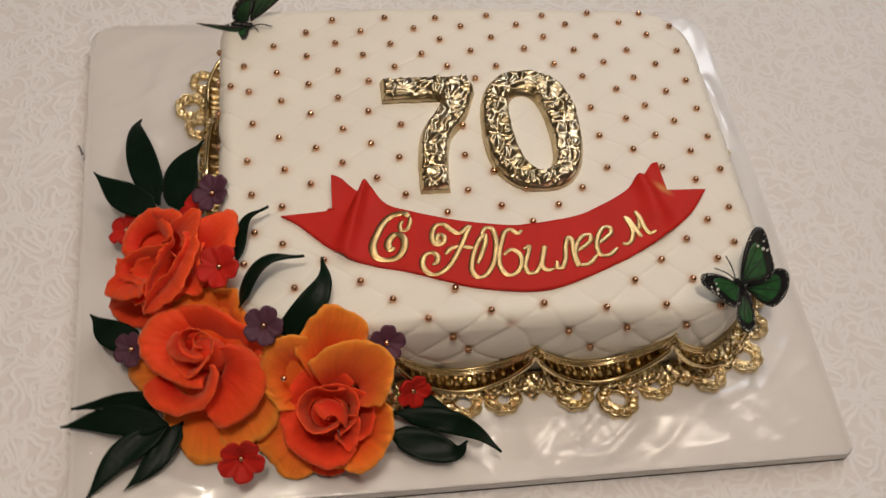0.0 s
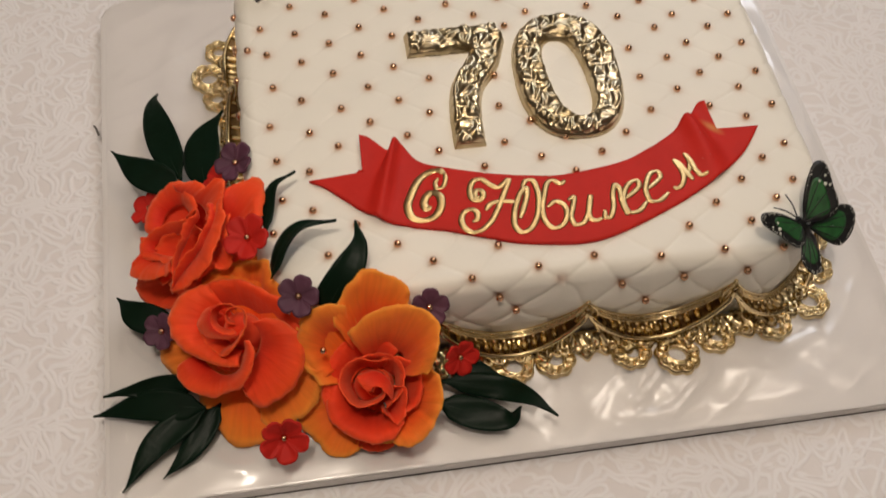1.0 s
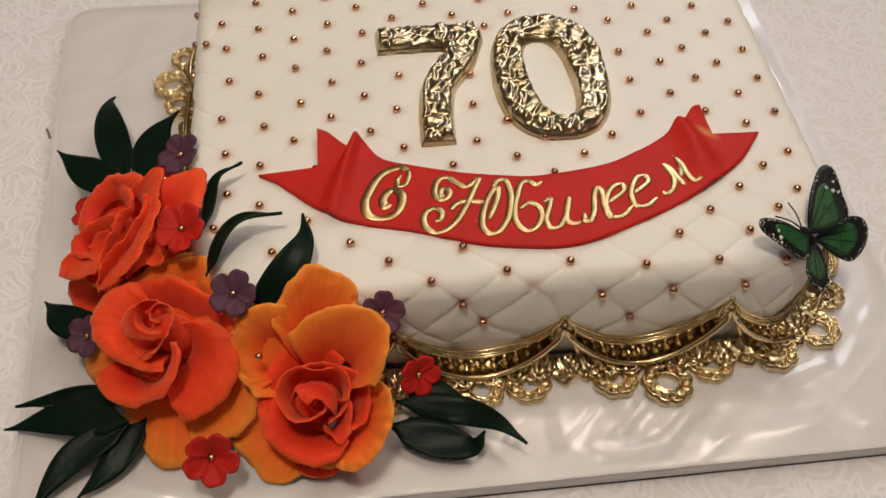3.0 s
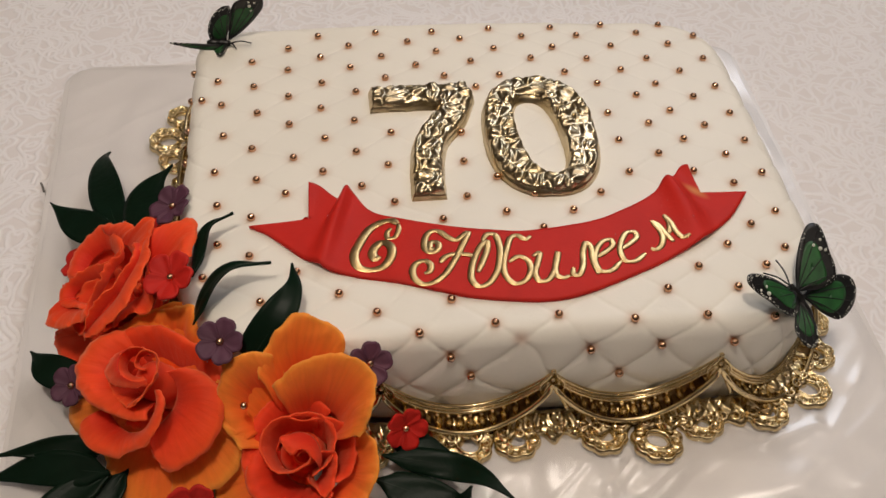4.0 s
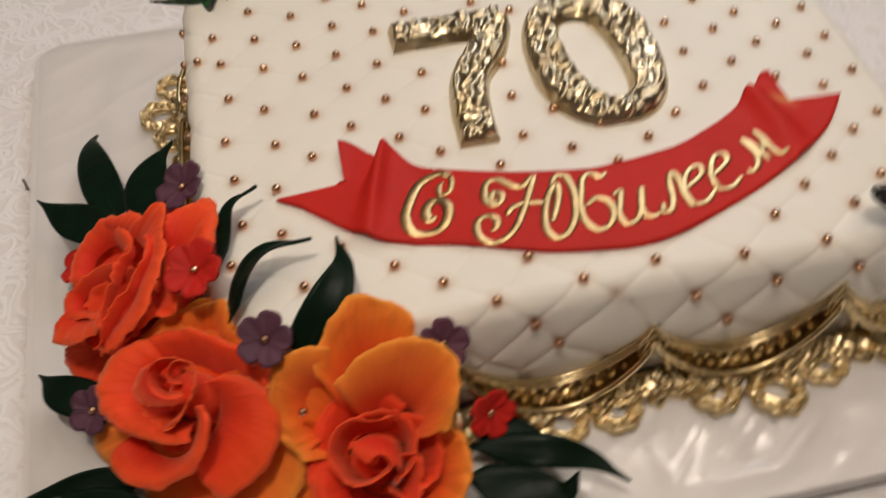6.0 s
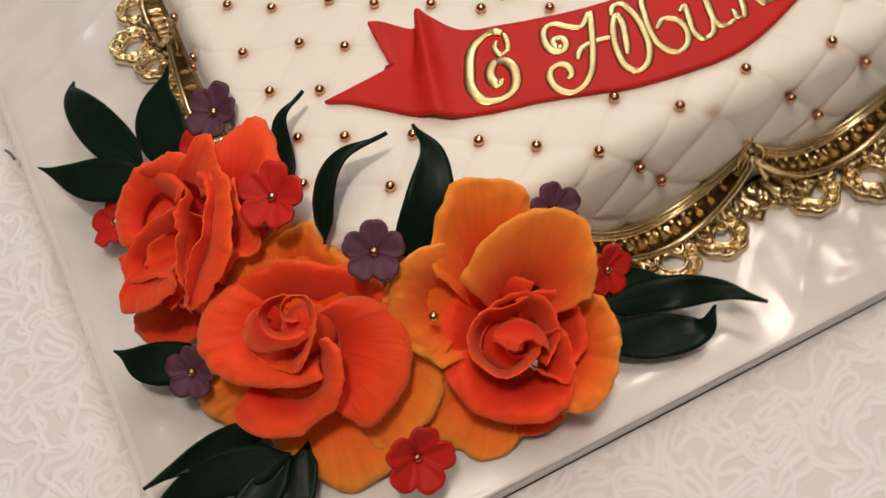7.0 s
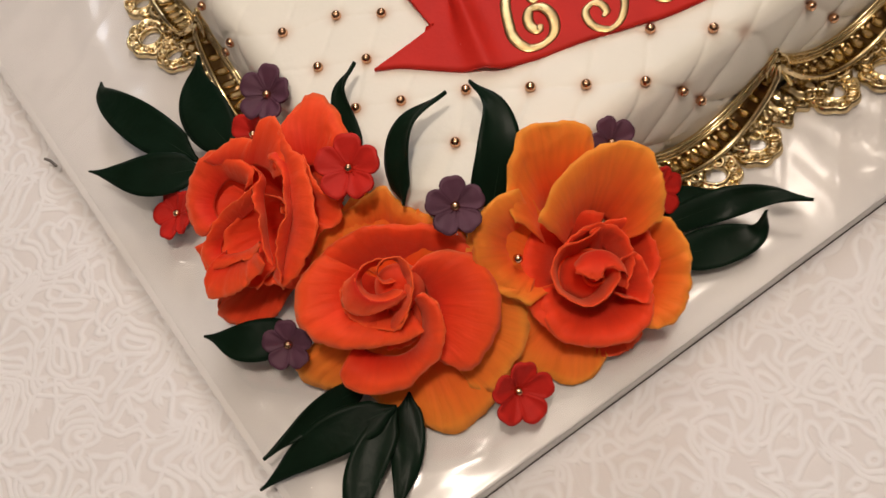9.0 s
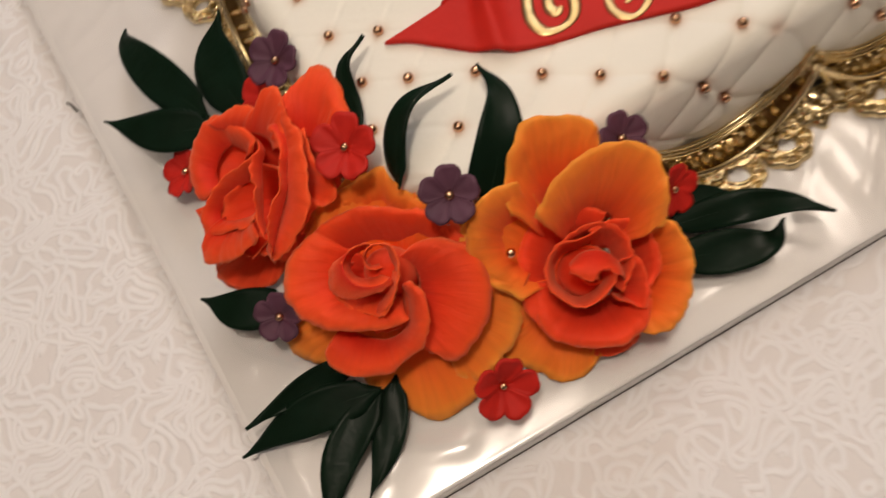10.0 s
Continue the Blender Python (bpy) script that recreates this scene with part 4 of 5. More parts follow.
# ---- sugar roses ----
def petal_sheet(rim_mm, cup, bulge, lip, seed, wave=1.0, foot_mm=None, nu=37, nv=17):
    """A petal from the flower's foot to a smooth rim (millimetres in the flower's frame), cupped, bulging outwards, with a rolled lip."""
    R = smooth_line(rim_mm, nu) / 1000
    arc = np.r_[0, np.cumsum(np.linalg.norm(np.diff(R, axis=0), axis=1))]
    out = R * (1, 1, 0)
    out = out / (np.linalg.norm(out, axis=1)[:, None] + 0.004)
    foot = R * (0.13, 0.13, 0.03) if foot_mm is None else smooth_line(foot_mm, nu) / 1000
    D = (out * bulge + np.array((0, 0, cup))) / 1000
    side = np.sin(np.linspace(0, math.pi, nu)) ** 0.5
    co = np.zeros((nu, nv, 3))
    for j in range(nv):
        v = j / (nv - 1)
        roll = max(0.0, (v - 0.78) / 0.22) ** 2 * lip / 1000
        co[:, j] = (foot * (1 - v) ** 3 + 3 * v * (1 - v) ** 2 * (foot + (R - foot) / 3 + D) + 3 * v * v * (1 - v) * (foot + (R - foot) * 2 / 3 + D) + R * v ** 3
                    + (out * 0.5 - np.array((0, 0, 1.0))) * (roll * side)[:, None])
    calm = wave * min(1.0, arc[-1] / 0.085)
    grow = np.linspace(0, 1, nv)[None, :, None] ** 1.5
    drift = np.stack([lumps(co, 60.0, seed * 7 + q) for q in (0.0, 11.0, 23.0)], -1) * 0.0022 * calm + np.stack([lumps(co, 190.0, seed * 5 + q) for q in (0.0, 11.0, 23.0)], -1) * 0.0013 * calm
    ragged = np.stack([lumps(co, 700.0, seed * 3 + q) for q in (0.0, 11.0, 23.0)], -1) * 0.0007
    # shallow gathers that fan out from the foot
    gather = (0.00075 * np.sin(arc * 1000 + seed * 2 + 2.0 * np.sin(arc * 210 + seed)) * (0.4 + 0.6 * np.sin(arc * 90 + seed) ** 2))[:, None] * np.linspace(0, 1, nv)[None, :] ** 1.6
    co = co + drift * grow + ragged * grow ** 3
    co[:, :, 2] += gather
    uu, vv = np.meshgrid(arc / 0.05 + seed * 1.7, np.linspace(0, 1, nv), indexing="ij")
    return thick(grid_mesh("petal", co), 0.00045, np.stack([uu, vv], -1))


def bud_mesh(r, h, turns=1.6, seed=0.0, lean=0.25):
    """The rolled heart of a rose: one sheet wound up."""
    n, m = 90, 10
    co = np.zeros((n, m, 3))
    for i in range(n):
        t = i / (n - 1)
        a = t * turns * 2 * math.pi + seed
        rad = r * (0.05 + 0.95 * t ** 0.9)
        top = h * (1.0 - 0.26 * t ** 1.2 + 0.05 * math.sin(a * 1.3))
        for j in range(m):
            v = j / (m - 1)
            rr = rad * (0.62 + 0.38 * math.sin(math.pi * (0.12 + 0.62 * v)) + lean * max(0, v - 0.75) * t)
            co[i, j] = (rr * math.cos(a), rr * math.sin(a), top * v)
    uu, vv = np.meshgrid(np.linspace(0, 4, n), np.linspace(0.1, 1, m), indexing="ij")
    co = co + np.stack([lumps(co, 90.0, seed + q) for q in (0.0, 11.0, 23.0)], -1) * 0.0012
    sheet = thick(grid_mesh("petal", co), 0.0010, np.stack([uu, vv], -1)) if turns else None
    a = np.linspace(0, 2 * math.pi, 28, endpoint=False)
    filler = np.zeros((28, 8, 3))
    for j, (q, z) in enumerate(((0.70, 0.05), (0.80, 0.45), (0.72, 0.66), (0.58, 0.75), (0.42, 0.81), (0.26, 0.86), (0.12, 0.89), (0.01, 0.90))):
        filler[:, j] = np.stack([r * q * np.cos(a), r * q * np.sin(a), np.full(28, h * z)], -1)
    plug = grid_mesh("petal", filler, closed_u=True)
    plug.uv_layers.new(name="sheet")
    for d in plug.uv_layers["sheet"].data:
        d.uv = (0.3, 0.5)
    return join_meshes("petal", [sheet, plug]) if sheet else plug


def rose(axis, tip_at, height, bud, label):
    z = Vector(axis).normalized()
    x = Vector((0, 1, 0)).cross(z).normalized()
    y = z.cross(x)
    m = Matrix.Translation(Vector(tip_at) - z * height) @ Matrix((x, y, z)).transposed().to_4x4()
    ob = thing("sugar_rose", (0, 0, 0), label, "sugar flower", "roses on the cake", m)
    link_mesh("rolled_heart", bud_mesh(*bud[:4]), bud[4], ob, "tightly rolled heart petal")
    return ob, lambda mat, rim_mm, cup, bulge, lip, seed, wave=1.0, foot_mm=None: link_mesh("petal", petal_sheet(rim_mm, cup, bulge, lip, seed, wave, foot_mm), mat, ob)


def build_roses():
    # the open orange rose leaning on the front of the cake
    ob, add = rose((-0.06, -0.4, 0.92), (0.1352, 0.024, 0.0565), 0.036, (0.0130, 0.026, 1.3, 1.2, SCARLET), "open sugar rose with a scarlet heart and broad orange outer petals")
    add(SCARLET, ((10.2, 11.2, 35), (2.19, 11.9, 35), (-5.63, 13.9, 35), (-11.4, 11.5, 35), (-15.1, 6.64, 34.5), (-16.2, 1.66, 34), (-14.3, -4.39, 34), (-11.4, -8.95, 34), (-6.42, -10.7, 34.5), (0.116, -9.05, 35), (4.47, -6.62, 36), (5.65, -3.53, 36.5), (4.02, -1.22, 36.5), (0.867, -1.5, 36), (-0.959, -3.4, 35)), 1.5, 0, 0.5, 1, 0.5, ((7.38, 7.89, 18), (1.58, 8.43, 18), (-4.05, 9.87, 18), (-8.23, 8.12, 18), (-10.9, 4.64, 18), (-11.7, 1.06, 18), (-10.3, -3.3, 18), (-8.23, -6.58, 18), (-4.62, -7.82, 18), (0.0837, -6.65, 18), (3.22, -4.9, 18), (4.07, -2.68, 18), (2.9, -1.01, 18), (0.624, -1.22, 18), (-0.69, -2.58, 18)))
    add(SCARLET, ((-7.32, 3.82, 36), (-5, 0.058, 36.5), (-2.67, -3.02, 37), (-0.119, -1.62, 37.5), (2.87, -1.22, 38), (5.3, -3.79, 37)), 4, 1, 0, 2, 0.4, ((-4.83, 5.83, 30), (-0.0146, 6.83, 31), (5.12, 5, 32), (8.12, 1.22, 32), (9.34, -4.75, 31), (8.02, -9.36, 29)))
    add(SCARLET, ((-7.85, 13.8, 33), (0.849, 14.6, 34), (10.3, 13, 34.5), (15.7, 7.01, 34), (15.4, -0.257, 33), (12.4, -7.44, 32), (5.16, -11.7, 31)), 2, 0, 0.8, 3, 0.8, ((-4.68, 8.81, 16), (1.07, 9.34, 16), (7.33, 8.3, 16), (10.8, 4.32, 16), (10.7, -0.475, 16), (8.66, -5.22, 16), (3.91, -8.03, 16)))
    add(SCARLET, ((6.33, -3.17, 32), (11.9, -2.46, 33), (15.5, -4.08, 33), (15.3, -10.7, 32), (13, -17.8, 31), (9.5, -21.4, 30), (5.94, -18.1, 29), (2.53, -13.2, 28)), 3, 1, 1, 4, 0.8, ((4.04, -4.04, 18), (6.8, -3.69, 18), (8.62, -4.5, 18), (8.51, -7.8, 18), (7.39, -11.3, 18), (5.62, -13.1, 18), (3.85, -11.5, 18), (2.14, -9.08, 18)))
    add(SCARLET, ((14.9, 14.6, 31), (7.85, 21.2, 30), (0.0531, 24.8, 28), (-8.65, 24.4, 25), (-16.6, 18.6, 23), (-22.9, 8.74, 21), (-25.6, -0.895, 20.5), (-25.3, -10.3, 21)), 5, 1, 1.2, 5, 0.9, ((6.97, 6.03, 10), (3.8, 8.97, 10), (0.289, 10.6, 10), (-3.63, 10.4, 10), (-7.2, 7.83, 10), (-10, 3.39, 10), (-11.3, -0.946, 10), (-11.1, -5.19, 10)))
    add(SCARLET, ((-20.3, 6.96, 20), (-24.1, -1.3, 21), (-23.8, -10.7, 22), (-19.7, -18.1, 23), (-13.3, -23.9, 23.5), (-6.12, -27.3, 24), (1.46, -27.9, 25), (8.62, -24.2, 26.5), (12.7, -19.2, 27)), 6, 1, 1.4, 6, 0.9, ((-7.02, 0.787, 9), (-8.6, -2.68, 9), (-8.47, -6.61, 9), (-6.75, -9.74, 9), (-4.06, -12.2, 9), (-1.05, -13.6, 9), (2.13, -13.9, 9), (5.14, -12.3, 9), (6.83, -10.2, 9)))
    add(SCARLET, ((6.73, 12.5, 33), (14.5, 11.7, 33.5), (21.5, 7.29, 33), (24.4, 0.198, 32), (23.4, -8.07, 31), (20.8, -12.8, 30), (16.6, -14.9, 29), (13.2, -15.3, 28)), 4, 1, 1.2, 7, 0.8, ((5.24, 4.3, 12), (8.71, 3.95, 12), (11.9, 1.97, 12), (13.2, -1.23, 12), (12.8, -4.94, 12), (11.6, -7.06, 12), (9.67, -8.04, 12), (8.15, -8.22, 12)))
    add(ORANGE, ((-15.1, 30.5, 38), (-10.1, 41.8, 43), (-2.56, 50.5, 47), (5.89, 55, 50), (14.2, 51, 51), (22.2, 43.9, 50), (23, 36.2, 45), (19.6, 29.2, 37)), 5, -1, 1, 8, 1, ((-6.64, 17.6, 20), (-4.62, 22.2, 20), (-1.61, 25.7, 20), (1.77, 27.5, 20), (5.09, 25.9, 20), (8.31, 23, 20), (8.62, 19.9, 20), (7.26, 17.1, 20)))
    add(ORANGE, ((-9.44, 26.3, 39), (0.32, 31.8, 45), (11.8, 35, 50), (21.6, 34.7, 53), (29.7, 29.7, 54), (35.5, 23.2, 53), (34.4, 13.6, 51), (30.9, 5.44, 47), (25.9, 0.069, 42)), 5, -1, 1, 9, 1, ((-1.54, 13.1, 22), (2.36, 15.3, 22), (6.97, 16.6, 22), (10.9, 16.5, 22), (14.1, 14.5, 22), (16.4, 11.9, 22), (16, 8.06, 22), (14.6, 4.78, 22), (12.6, 2.64, 22)))
    add(ORANGE, ((28.4, 4.11, 33), (32.8, -1.26, 34), (33.3, -10.5, 33), (30.4, -20.1, 31), (24, -27.3, 29), (16, -32.3, 26), (8.68, -32.1, 23), (2.41, -28.1, 21)), 4, 0, 1.2, 10, 1, ((15.6, -2.55, 12), (17.3, -4.7, 12), (17.5, -8.4, 12), (16.3, -12.2, 12), (13.8, -15.1, 12), (10.6, -17.1, 12), (7.68, -17, 12), (5.17, -15.4, 12)))
    add(ORANGE, ((-24.6, 5.6, 15.1), (-35.1, -5, 7.3), (-41.5, -13.6, 2.8), (-33.8, -24.7, 2.7), (-27.6, -32.4, 4.5), (-15.6, -33.9, 6.5), (-3, -28.4, 8.7)), 4, 0, 1, 11, 1)
    add(ORANGE, ((-7.12, 39.9, 42), (-15.1, 40.5, 44), (-22.7, 39.9, 43), (-28.7, 36, 39), (-31.6, 29.3, 34), (-32.6, 19.9, 29), (-29.9, 10.4, 25), (-26.5, 5, 22)), 5, -1, 2.2, 12, 1, ((-8.15, 25.7, 17), (-11.3, 25.9, 17), (-14.4, 25.7, 17), (-16.8, 24.1, 17), (-17.9, 21.4, 17), (-18.3, 17.6, 17), (-17.3, 13.9, 17), (-15.9, 11.7, 17)))
    add(ORANGE, ((-3.7, 38.1, 35.6), (-10.7, 42.7, 34.1), (-21.8, 40.6, 33.6), (-31.1, 34, 31.7), (-34.4, 19.5, 29.5), (-26.4, 3.8, 24.7)), 6, -1, 2.5, 12, 1)
    add(ORANGE, ((-5.4, -24, 11.3), (-2.9, -28.5, 9.8), (3.4, -30.5, 11.3), (9.2, -29.4, 12.6)), 2, 0, 0.6, 13, 1)
    # a loose pearl caught in the curled petal
    part("pearl", ball_bm(0.0018, ob.matrix_world.inverted() @ Vector((0.1132, 0.0418, 0.0640))), PEARL, ob, "rose-gold sugar pearl")
    add(SCARLET, ((-14.2, -22.3, 4.6), (-12.2, -29.5, 7.0), (-6.8, -32.8, 7.6), (0.2, -33.6, 7.4), (6.2, -30.9, 6.3), (9.3, -23.9, 3.6)), 2, 0, 0.6, 15, 0.6, ((-7.5, -12.1, 3.0), (-6.5, -14.0, 3.8), (-4.5, -15.0, 4.0), (-1.5, -15.0, 3.9), (0.5, -14.2, 3.3), (1.5, -12.4, 2.5)))
    # the full rose on the corner
    ob, add = rose((-0.18, -0.3, 0.94), (0.0705, 0.056, 0.0765), 0.04, (0.0115, 0.0365, 0, 1.2, CORAL), "full orange-red sugar rose with a spiral heart on the cake's corner")
    add(CORAL, ((1.49, -0.0535, 37), (-1.76, 1.07, 37.5), (-2.89, 4.03, 38), (-1.34, 6.68, 39), (2.41, 7.34, 40), (6.23, 6.12, 40.5), (8.18, 2.93, 40.5), (7.42, -1.53, 40), (4.6, -5.44, 38.5), (-1.17, -9.99, 35), (-8.45, -13, 30)), 1, 0, 0.3, 1, 0.3, ((0.671, 2.29, 33.5), (-1.6, 3.11, 33.5), (-2.41, 5.22, 33.5), (-1.32, 7.27, 33.5), (1.82, 8.19, 33.5), (4.67, 7.15, 33.5), (5.62, 4.93, 33.5), (4.84, 1.41, 33.5), (2.44, -1.46, 25), (-3.31, -5.28, 23), (-12.1, -9.33, 24)))
    add(CORAL, ((1.9, -4.36, 37), (-3.2, -4.31, 37), (-8.31, -1.21, 37), (-10.5, 3.31, 37), (-9.55, 8.21, 37), (-6.12, 10.4, 37.5), (-0.933, 10.4, 38.5), (4.06, 7.49, 39.5)), 1, 0, 0.3, 2, 0.3, ((-2.78, 0.617, 29), (-4.83, 0.513, 29), (-8.26, 2.48, 29), (-9.47, 5.41, 29), (-8.75, 8.3, 29), (-6.63, 10.1, 29), (-3.2, 10.4, 29), (0.779, 8.44, 29)))
    add(CORAL, ((1.76, -6.01, 35.5), (-3.71, -5.86, 34.5), (-10.3, -3.89, 33), (-16.6, -0.776, 31.5), (-18.9, 4.17, 31), (-17.1, 8.64, 31.5), (-12.6, 11.4, 33), (-5.78, 11, 36)), 1.2, 0, 0.5, 3, 0.4, ((1.9, -4.36, 37), (-3.2, -4.31, 37), (-8.31, -1.21, 37), (-10.5, 3.31, 37), (-9.55, 8.21, 37), (-7.23, 9.86, 37.5), (-5.71, 10.5, 37.8), (-3.63, 10.7, 38)))
    add(CORAL, ((4.69, -4.69, 37), (-1.21, -9.93, 34.5), (-8.45, -13, 30), (-13.6, -8.68, 26), (-19.1, -2.62, 24), (-20.5, 4.53, 24), (-18.3, 10, 25), (-13.4, 12.5, 28)), 2, 0, 0, 4, 0.5, ((0.15, 2.85, 16), (-3.12, 0.087, 14), (-6.81, -1.9, 12), (-9.66, 0.203, 10), (-11.6, 3.27, 10), (-12.5, 6.48, 10), (-11.3, 9.36, 10), (-9.54, 10.4, 12)))
    add(CORAL, ((-14.3, 26.8, 22.2), (-29.9, 23, 22.2), (-36.2, 12.8, 22.4), (-32.5, 0.9, 24.4), (-22.8, -8.4, 25.3), (-12, -14.6, 26.2), (-2.8, -18.9, 27.8)), 9, 0, 2.2, 2, 1)
    add(CORAL, ((-18.9, 26.2, 17), (-12, 28, 19), (-2.98, 27.6, 21), (6.47, 23.3, 22), (15.8, 16, 22.5), (24.7, 7.02, 22), (29.2, -2.67, 21), (29.3, -13.7, 20), (27.9, -21.6, 19)), 6, 1, 1.2, 6, 1.0, ((-9.87, 13.2, 6), (-6.39, 14, 6), (-1.89, 13.8, 6), (2.83, 11.7, 6), (7.48, 8.08, 6), (11.9, 3.57, 6), (14.2, -1.28, 6), (14.2, -6.79, 6), (13.5, -10.7, 6)))
    add(CORAL, ((7.55, 1.91, 24), (15.7, 1.89, 25), (24, -3.56, 24), (27.9, -12.6, 22), (27.6, -21.9, 20), (22.9, -29.3, 18), (13.8, -36.7, 15.5), (5.18, -38.7, 14), (-2.62, -36.6, 13), (-5.11, -31.7, 14)), 6, 0, 1.4, 5, 0.7, ((4.95, -0.557, 20), (6.42, -1.63, 19), (7.24, -3.34, 17), (7.01, -5.48, 15), (5.7, -8.05, 13), (4.14, -10.5, 12), (1.95, -12.5, 11), (-0.565, -14.2, 10), (-3.41, -15.7, 9), (-6.35, -16, 9)))
    add(CORAL, ((5.02, -7.94, 33), (7.59, -11.4, 33.5), (6.87, -17.4, 33), (3.38, -23.9, 31), (-3.49, -28.4, 27), (-15.5, -29.4, 21), (-25.2, -27.7, 17), (-33.6, -22.6, 15), (-37.6, -15.4, 14), (-35.9, -9.79, 14.5)), 4, 0, 1.0, 4, 0.8, ((1.74, -8.22, 26), (0.768, -12.2, 24), (-1.7, -16.2, 22), (-5.5, -19.2, 19), (-10.1, -20, 16), (-15.9, -18.5, 13), (-19.6, -15.6, 11), (-22.7, -12.2, 10), (-24.6, -8.71, 10), (-25.5, -5.53, 11)))
    add(CORAL, ((6.38, -2.23, 26), (2.49, -8.69, 24), (-0.896, -15.6, 21), (-4.4, -18.9, 18), (-11.2, -18.4, 14), (-18.3, -14.2, 12)), 3, 0, 0.4, 3, 0.6, ((0.0555, -1.53, 8), (-1.89, -4.76, 8), (-3.58, -8.2, 8), (-5.33, -9.84, 8), (-8.72, -9.63, 8), (-12.3, -7.49, 8)))
    add(ORANGE, ((-20.5, 33.5, 10.7), (-8.3, 37.8, 11.1), (10.9, 34.6, 12.6), (19.7, 21.2, 15), (28.8, 5.6, 14.9), (31.4, -9.3, 13.7)), 4, 0, 1, 7, 1)
    add(ORANGE, ((-14.3, 33.7, 12.6), (0.5, 37.2, 17), (13.2, 36.1, 18), (20, 31, 18.3), (24.9, 13.4, 19.6), (26.7, -0.6, 17.2)), 5, 0, 0.6, 8, 1)
    add(ORANGE, ((-22, 29.2, 12), (-12.4, 34, 15), (-1.13, 36, 18), (8.79, 33.5, 20), (17.7, 31.5, 22), (19.3, 23.9, 22), (22, 18.1, 21), (25.2, 8.28, 19), (27.7, -0.918, 17)), 4, 0, 1, 12, 1.0, ((-10.3, 18.8, 6), (-5.94, 21, 6), (-0.874, 21.9, 6), (3.59, 20.7, 6), (7.59, 19.8, 6), (8.3, 16.4, 6), (9.54, 13.8, 6), (11, 9.4, 6), (12.1, 5.26, 6)))
    add(ORANGE, ((28.7, -3.8, 9.3), (31.1, -19.2, 8.3), (29.9, -35.5, 4), (18, -46.1, -0.9), (1.8, -49.5, -5.1), (-4.8, -44.2, -3.3)), 4, 0, 1, 9, 1)
    add(ORANGE, ((17, -34.3, -4.4), (13, -47.6, -8), (-1.3, -54.9, -8.2), (-21.7, -52.7, -6.9), (-31, -37.9, -8.6), (-37.5, -22.6, -9.9), (-40.1, -10.7, -6.7)), 5, 0, 0.8, 10, 1)
    add(ORANGE, ((-33.2, 3.1, 0.3), (-44.4, 6.7, -4.9), (-52.8, 3.6, -8.7), (-51.8, -4.3, -10.7), (-42.1, -15.4, -11.3), (-31, -23.6, -8.8)), 4, 0, 0.8, 11, 1)
    # the rose turned away, leaning on the side of the cake
    ob, add = rose((-0.42, -0.1, 0.9), (0.0485, 0.1165, 0.0775), 0.045, (0.0050, 0.024, 1.3, 1.0, CORAL), "ruffled scarlet sugar rose leaning on the cake's side")
    add(CORAL, ((-1.56, 10.7, 33), (4.09, 12.7, 35), (-0.387, 25.5, 35), (-4.82, 32.5, 34), (-13.2, 34.4, 33), (-22.1, 32.5, 32), (-28.7, 28.1, 31), (-32.5, 18.3, 30), (-31.1, 13.1, 30), (-24.6, 11.7, 31)), 4, 0, 0.6, 1, 0.7, ((-7.52, 11.6, 27), (-4.7, 12.6, 27), (-6.93, 19, 27), (-9.15, 22.5, 27), (-13.3, 23.5, 27), (-17.8, 22.5, 27), (-21.1, 20.3, 27), (-23, 15.4, 27), (-22.3, 12.8, 27), (-19, 12.1, 27)))
    add(CORAL, ((-10.1, 33.7, 35), (1.12, 29.4, 36), (10, 24.3, 37), (12.9, 19.8, 38), (17.4, 21.5, 40), (24.7, 19.2, 42), (25.2, 14.3, 42), (20.5, 7.18, 41), (13.2, -0.353, 39)), 2, 0, 0.3, 2, 0.7, ((-8.65, 28.1, 34), (-3.9, 23.9, 34), (0.247, 19.1, 34), (2.47, 16, 34), (4.6, 14.7, 34), (6.44, 11.9, 34), (7.63, 9.55, 34), (7.94, 6.9, 34), (7.06, 4.31, 34)))
    add(CORAL, ((6.19, 11.6, 40), (5.99, 6.08, 40), (1.06, 3.44, 41), (-1.9, -0.556, 42), (-3.77, -7.11, 42.5), (-8.22, -13.1, 42), (-11.8, -18.9, 40), (-12.1, -23, 38)), 1.5, 0, 0, 3, 0.7, ((6.33, 7.78, 38), (5.37, 4.67, 37), (2.26, 2.02, 37), (-0.324, -1.12, 37), (-3.03, -5.54, 37), (-6.54, -10.6, 37), (-9.69, -15.9, 37), (-11.2, -19.9, 37)))
    add(CORAL, ((12.7, 8.99, 40), (15.1, 2.81, 41), (14, -3.54, 43), (9.7, -9.22, 44.5), (6.59, -14.9, 45), (0.13, -18.8, 45), (-5.21, -22.1, 44), (-10.4, -27, 41), (-14.9, -30.8, 37)), 1.5, 0, 0, 4, 0.7, ((16.6, 8.01, 39), (16.2, 1.9, 39), (14.1, -3.14, 39), (9.64, -8.53, 39), (6.32, -13.6, 39), (1.06, -18.1, 39), (-4.14, -21.2, 38), (-10, -25.1, 37), (-14.1, -27.9, 36)))
